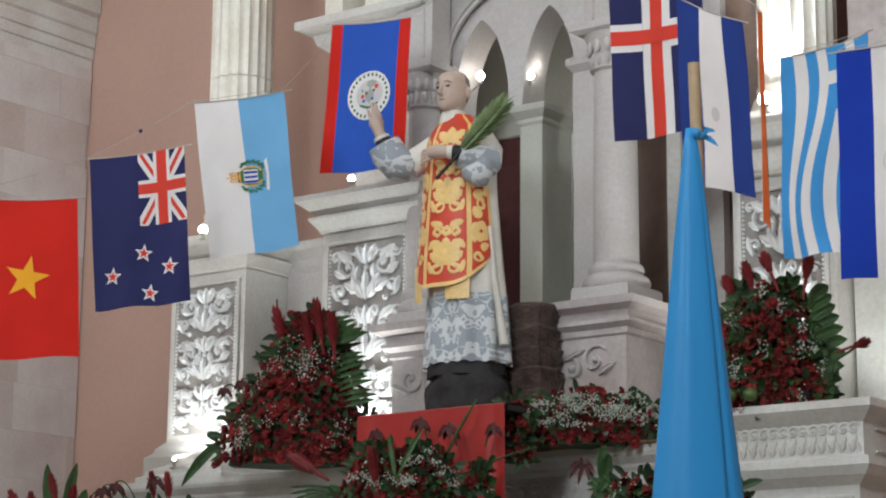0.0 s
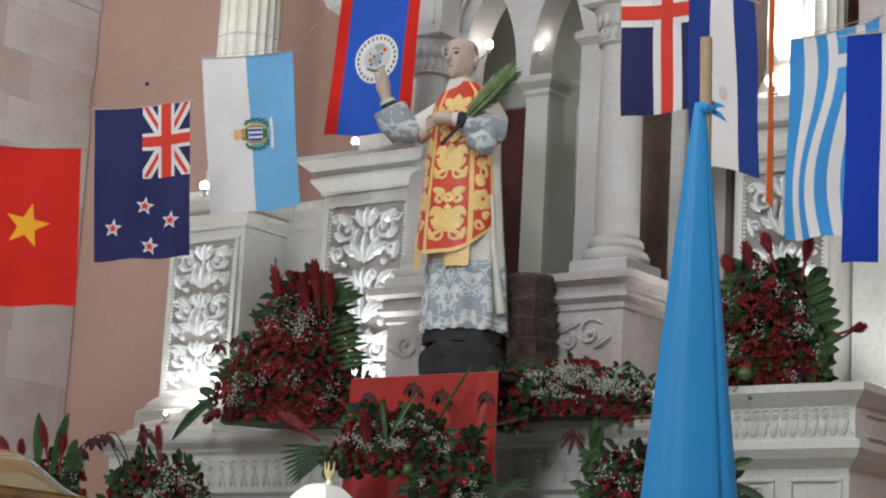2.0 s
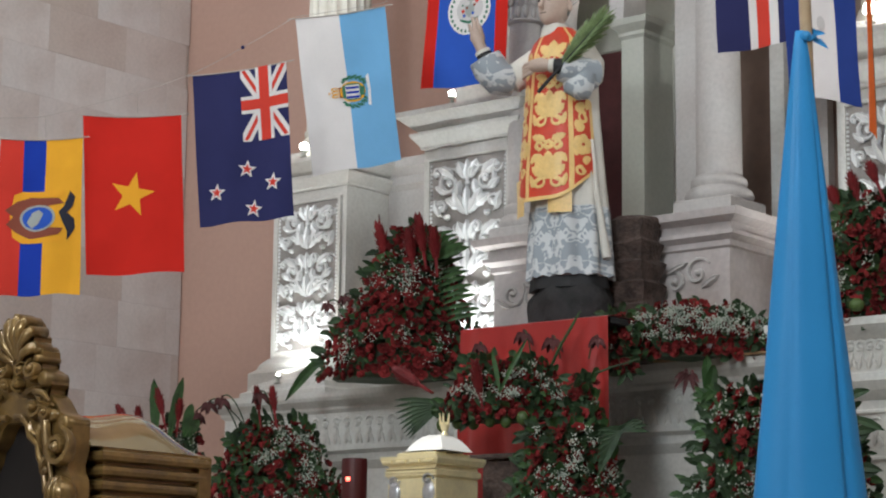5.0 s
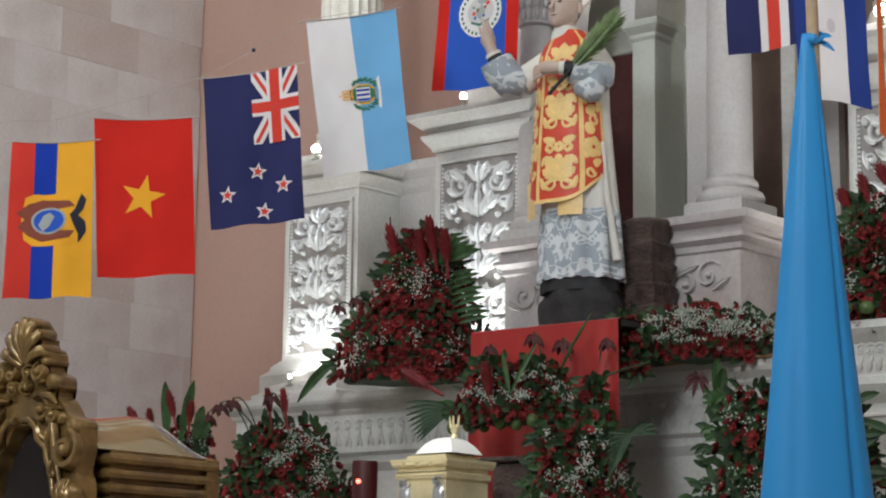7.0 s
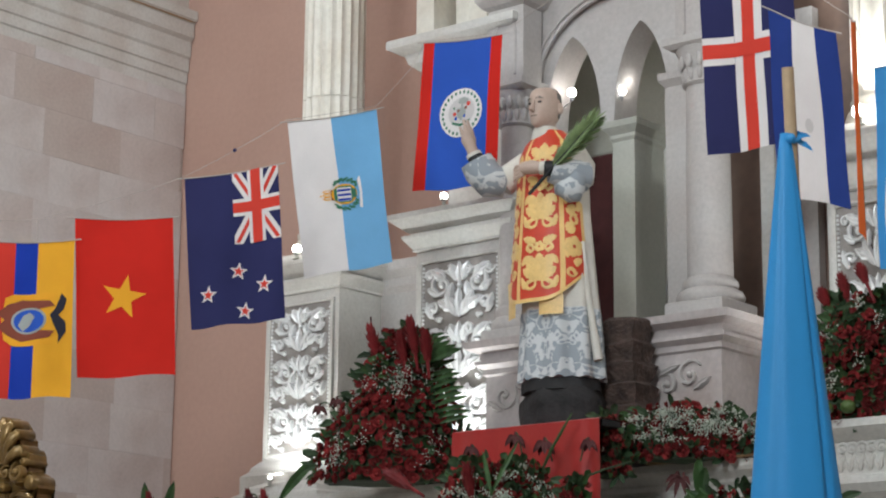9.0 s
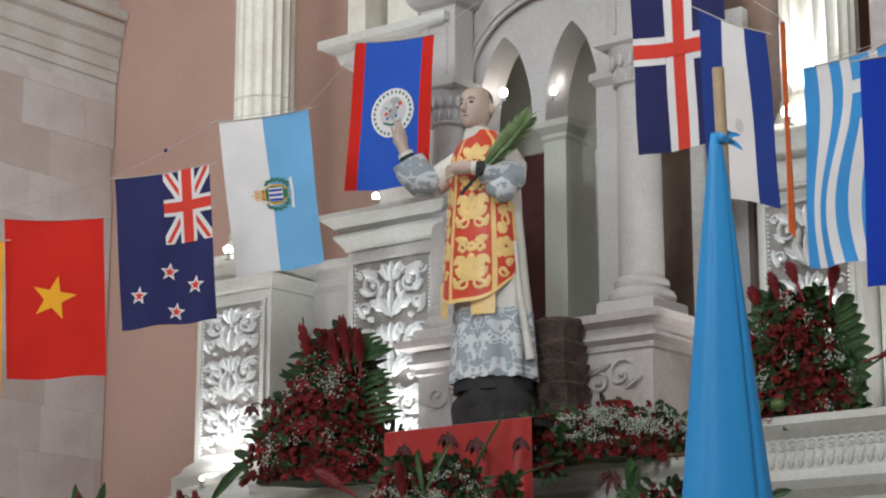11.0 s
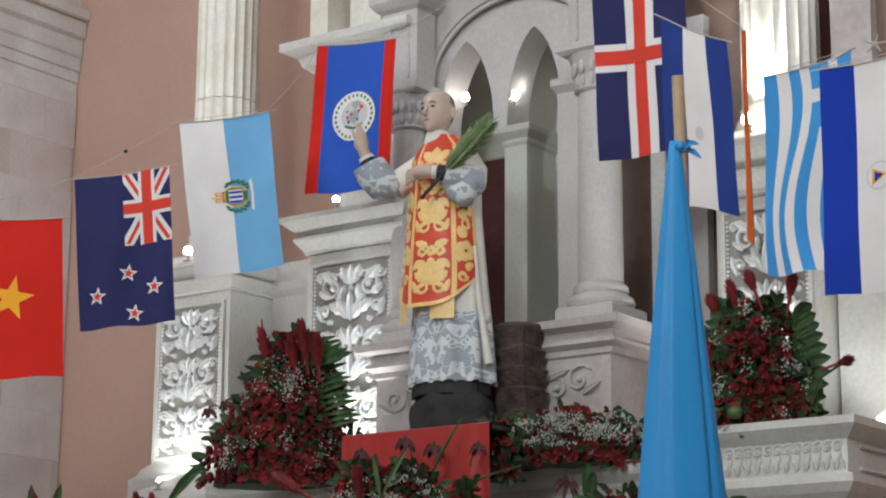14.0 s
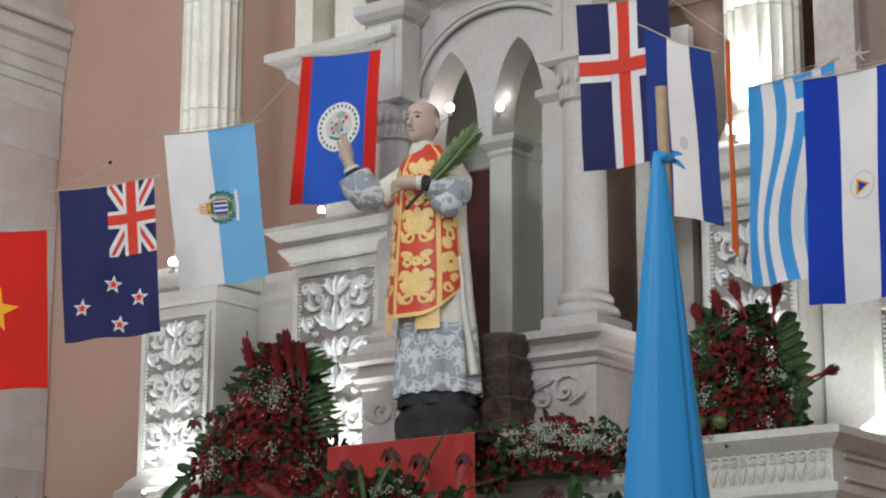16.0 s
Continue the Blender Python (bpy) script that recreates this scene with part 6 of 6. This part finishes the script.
for a in (1.57, 1.18, 1.96, .78, 2.36, .36, 2.78):
    bm = bmesh.new()
    tube(bm, [shell(a, .12, Y0 - .012), shell(a, .6, Y0 - .034), shell(a, .9, Y0 - .026), shell(a, 1.0, Y0 - .01)], [.007, .015, .021, .018], 12, 0, .8)
    tube(bm, [shell(a, .98, Y0 - .022), shell(a, .98, Y0 + .046), shell(a, .96, Y0 + .054)], [.018, .020, .012], 12)
    part("shell_rib", bm, GILT, t, "carved rib of the shell crest", 60)
for s in (-1, 1):
    bm = bmesh.new()
    spiral(bm, CX + s * .045, TOP - .185, Y0 - .024, .026, 1.2, 1.0, s, .010)
    spiral(bm, CX + s * .035, TOP - .235, Y0 - .024, .026, 1.2, -1.0, -s, .010)
    spiral(bm, CX + s * .105, TOP - .185, Y0 - .026, .036, 1.3, 2.0, s, .012)
    spiral(bm, CX + s * .125, TOP - .315, Y0 - .026, .040, 1.3, 1.0, -s, .012)
    spiral(bm, CX + s * .185, TOP - .335, Y0 - .024, .030, 1.2, 2.0, s, .011)
    spiral(bm, CX + s * .255, TOP - .455, Y0 - .026, .068, 1.45, 1.4, -s, .019, 0, .030)
    tube(bm, [(CX + s * x, Y0 - .022, TOP + z) for x, z in ((.02, -.345), (.055, -.345), (.09, -.375), (.10, -.41), (.145, -.44), (.155, -.485), (.18, -.52), (.195, -.6))], .012, 8)
    tube(bm, [(CX + s * x, Y0 - .024, TOP + z) for x, z in ((.12, -.27), (.17, -.32), (.185, -.40), (.195, -.46), (.225, -.56))], [.006, .015, .018, .014, .008], 8)
    tube(bm, [(CX + s * x, Y0 - .028, TOP + z) for x, z in ((.08, -.275), (.12, -.262), (.165, -.272), (.20, -.30))], [.005, .012, .012, .005], 8)
    for x0, z0, x1, z1, q in ((.06, -.275, .15, -.25, .02), (.10, -.36, .165, -.42, .02), (.165, -.36, .17, -.46, .018), (.09, -.225, .14, -.215, .016), (.12, -.30, .21, -.315, .018), (.19, -.47, .185, -.56, .018)):
        leaf_relief(bm, (CX + s * x0, TOP + z0), (CX + s * x1, TOP + z1), q, Y0 - .012, 0, .03)
    for x, z, r in ((.098, -.118, .016), (.112, -.150, .014), (.15, -.222, .026), (.195, -.345, .022), (.265, -.375, .026)):
        tube(bm, [(CX + s * x, Y0 - .026, TOP + z), (CX + s * x, Y0 - .02, TOP + z), (CX + s * x, Y0 + .075, TOP + z), (CX + s * x, Y0 + .084, TOP + z)], [r * .6, r, r, r * .6], 12)
    for x, z in ((.105, -.185), (.125, -.315), (.20, -.53), (.045, -.185), (.035, -.235)):
        ball(bm, (CX + s * x, Y0 - .03, TOP + z), .014, .014, .014, 10, 7)
    part("scrollwork", bm, GILT, t, "carved gilded scrolls", 60)
    bm = ball(bmesh.new(), (CX + s * .255, Y0 - .01, TOP - .605), .058, .05, .055, 16, 10)
    for k in range(5):
        g = -.9 + .45 * k
        tube(bm, [(CX + s * .255 + .05 * math.sin(g) * math.sin(q), Y0 - .012 - .049 * math.cos(g) * math.sin(q), TOP - .605 + .056 * math.cos(q)) for q in (.3, .8, 1.3, 1.8, 2.3)], .006, 6)
    part("ribbed_knob", bm, GILT, t, "ribbed gilded knob", 60)
# near-black sheet that closes the opening of the front board
part("dark_front", box(bmesh.new(), CX - .20, CX + .20, Y0 + .06, Y0 + .085, 1.5, TOP - .34), DARK, t, "dark sheet behind the carving")
# eaves of stepped mouldings and the curved lid
prof = [(0.0, 1.3), (0.0, 1.975)]
for k, out in enumerate((.018, .024, .03, .038)):
    z = 1.978 + .048 * k
    prof += [(out - .012, z), (out, z + .006), (out + .004, z + .019), (out, z + .032), (out - .012, z + .038), (out - .02, z + .039), (out - .02, z + .046)]
prof.append((.02, 2.17))
part("body", rect_loft(bmesh.new(), CX - .29, CX + .29, Y0 + .14, 5.055, prof), GILT, t, "stepped gilded mouldings", 30)
bm = bmesh.new()
rows = []
for j in range(25):
    y = Y0 + .07 + j / 24 * .535
    row = []
    for i in range(29):
        g = -1 + i / 14
        side = math.sin(math.pi / 2 * min(1, (1 - abs(g)) / .62)) ** .9
        end = 1 - max(0, (y - 4.86) / .25) ** 2.6
        wave = .016 * math.sin((y - 4.6) * 11 - 2.2 + 1.2 * g) * math.sin(math.pi * (1 - abs(g))) + .02 * max(0, (4.78 - y) / .21) ** 2 * side
        row.append(bm.verts.new((CX + g * .305 + .0, y, 2.171 + max(0, .125 * side * end + wave * min(1, end * 3)))))
    rows.append(row)
for a, b in zip(rows, rows[1:]):
    for i in range(28):
        bm.faces.new((a[i], a[i + 1], b[i + 1], b[i]))
bm.faces.new(rows[0][::-1])
bm.faces.new(rows[-1])
part("lid", bm, GILT_SMOOTH, t, "smooth glossy gilded lid", 40)
part("back_board", box(bmesh.new(), CX - .31, CX + .322, 5.05, 5.107, 1.3, 2.169, .006), GILT, t)
part("stand", box(bmesh.new(), CX - .28, CX + .28, Y0 + .02, 5.1, .6, 1.3, .02), GILT, t)

# ---- tabernacle and votive lamp ----
t = thing("tabernacle", (-6.39, 7.64, 1.6), "small gilded tabernacle with a white domed top", "tabernacle")
TX, TY = -6.735, 7.9
HW = .155
part("body", box(bmesh.new(), TX - HW, TX + HW, TY + .03, TY + .36, 1.6, 2.33, .01), GOLD, t)
part("cornice", rect_loft(bmesh.new(), TX - HW, TX + HW, TY + .03, TY + .36, [(0.0, 2.325), (.012, 2.335), (.012, 2.36), (.0, 2.365), (.0, 2.385), (.02, 2.39), (.03, 2.415), (.03, 2.43), (-.03, 2.436), (-.03, 2.45), (-.06, 2.46)]), GOLD, t)
bm = bmesh.new()
for i in range(4):
    box(bm, TX - .17 + i * .09, TX - .11 + i * .09, TY - .006, TY + .02, 2.395, 2.41, .003)
for i in range(2):
    box(bm, TX - .16, TX + .16, TY + .012, TY + .035, 2.345 + .02 * i, 2.352 + .02 * i, .002)
part("mouldings", bm, GOLD, t)
for s in (-1, 1):
    bm = bmesh.new()
    ball(bm, (TX + s * .11, TY + .03, 2.25), .04, .02, .06, 10, 7)
    spiral(bm, TX + s * .11, 2.31, TY + .025, .035, 1.2, 0, s, .008)
    part("ornament", bm, FOIL, t, "bright silver ornament", 60)
bm = bmesh.new()
rings = []
for k in range(9):
    f = k / 8
    q = 1 - f ** 1.1 * .8
    z = 2.461 + .085 * math.sin(f * math.pi / 2)
    rings.append([bm.verts.new((TX + .04 + a * .12 * q, TY + .19 + b * .12 * q, z)) for a, b in ((-1, -1), (1, -1), (1, 1), (-1, 1))])
for a, b in zip(rings, rings[1:]):
    for i in range(4):
        bm.faces.new((a[i], a[(i + 1) % 4], b[(i + 1) % 4], b[i]))
bm.faces.new(rings[-1])
part("domed_top", bm, WHITE_DOME, t, "white domed top in bright light", 30)
FX, FY = TX + .075, TY + .19
bm = lathe(bmesh.new(), FX, FY, [(.02, 2.544), (.012, 2.56), (.02, 2.575), (.024, 2.6), (.016, 2.61)], 12)
for i in range(5):
    a = i * 1.257
    tube(bm, [(FX + .02 * math.cos(a), FY + .02 * math.sin(a), 2.595), (FX + .026 * math.cos(a), FY + .026 * math.sin(a), 2.655)], [.008, .002], 6)
part("crown_finial", bm, GOLD, t, "small gold crown")
for ob in t.children:
    for v in ob.data.vertices:
        v.co = Vector(EYE) + (v.co - Vector(EYE)) * .945
# unseen spot added in mid-air to brighten the tabernacle and its dome
spot_light("dome_spot", (-5.6, 4.6, 4.9), (TX * .945, (TY + .19) * .945, 2.42), 260, 7, .5)
slab("altar_table", -8.6, -4.6, 6.9, 8.62, 0.6, 1.6, STONE, "plain pale stone altar table", "altar")
t = thing("wooden_board", (-6.25, 8.1, 2.4), "dark wooden board behind the tabernacle", "board")
part("top", box(bmesh.new(), -6.55, -6.1, 7.96, 8.22, 2.40, 2.425, .006), BARK, t)
part("leg", box(bmesh.new(), -6.34, -6.12, 8.0, 8.2, 1.6, 2.40, .006), BARK, t)
t = thing("votive_lamp", (-7.0, 7.8, 1.6), "red glass votive lamp with a glowing flame", "lamp")
part("glass", lathe(bmesh.new(), -7.0, 7.8, [(.05, 2.1), (.062, 2.14), (.065, 2.40), (.062, 2.42), (.055, 2.41), (.052, 2.2)], 24), RED_GLASS, t, "deep red glass", 40)
part("flame", ball(bmesh.new(), (-6.985, 7.735, 2.315), .014, .01, .012), RED_FLAME, t, "glowing red point of light")
part("foot", lathe(bmesh.new(), -7.0, 7.8, [(.07, 1.6), (.07, 1.63), (.02, 1.66), (.02, 2.06), (.055, 2.1)], 20), GOLD, t)
# flower stands under the arrangements that hang before the altar
for name, x, y, z in (("flower_stand", -6.3, 8.3, 2.61), ("flower_stand", -6.0, 8.25, 2.52), ("flower_stand", -5.71, 8.05, 2.05), ("flower_stand", -4.75, 7.92, 2.05), ("flower_stand", -8.12, 8.4, 2.15), ("flower_stand", -8.7, 8.2, 2.0)):
    floor_z = 1.6 if -8.6 < x < -4.6 else .6
    ob = part(name, lathe(bmesh.new(), x, y, [(.1, floor_z), (.1, floor_z + .02), (.012, floor_z + .05), (.012, z - .03), (.04, z), (.04, z + .02)], 16), IRON)
    tagged(ob, "dark stand under a flower arrangement", "stand", "flower stands")

# ---- stone blocks of the side wall, each a piece ----
rng = random.Random(4)
shared = {}
z = 2.2
row = 0
while z < 6.38:
    h = .345
    y = 6.2 + (.33 if row % 2 else 0)
    while y < 10.74:
        w = (.48, .62, .74)[rng.randrange(3)]
        e = min(y + w, 10.785)
        key = round(e - y, 3)
        top = min(z + h, 6.44) - z
        key = (key, round(top, 3))
        if key not in shared:
            shared[key] = bpy.data.meshes.new("stone_block")
            b = box(bmesh.new(), 0, .03, .0004, key[0] - .0004, .0004, top - .0004, .0006)
            b.to_mesh(shared[key])
            b.free()
            shared[key].materials.append(BLOCK)
        ob = new("stone_block", shared[key])
        ob.parent = side_wall
        ob.location = (-11.49 + rng.uniform(0, .003), y, z)
        y = e
    z += h
    row += 1
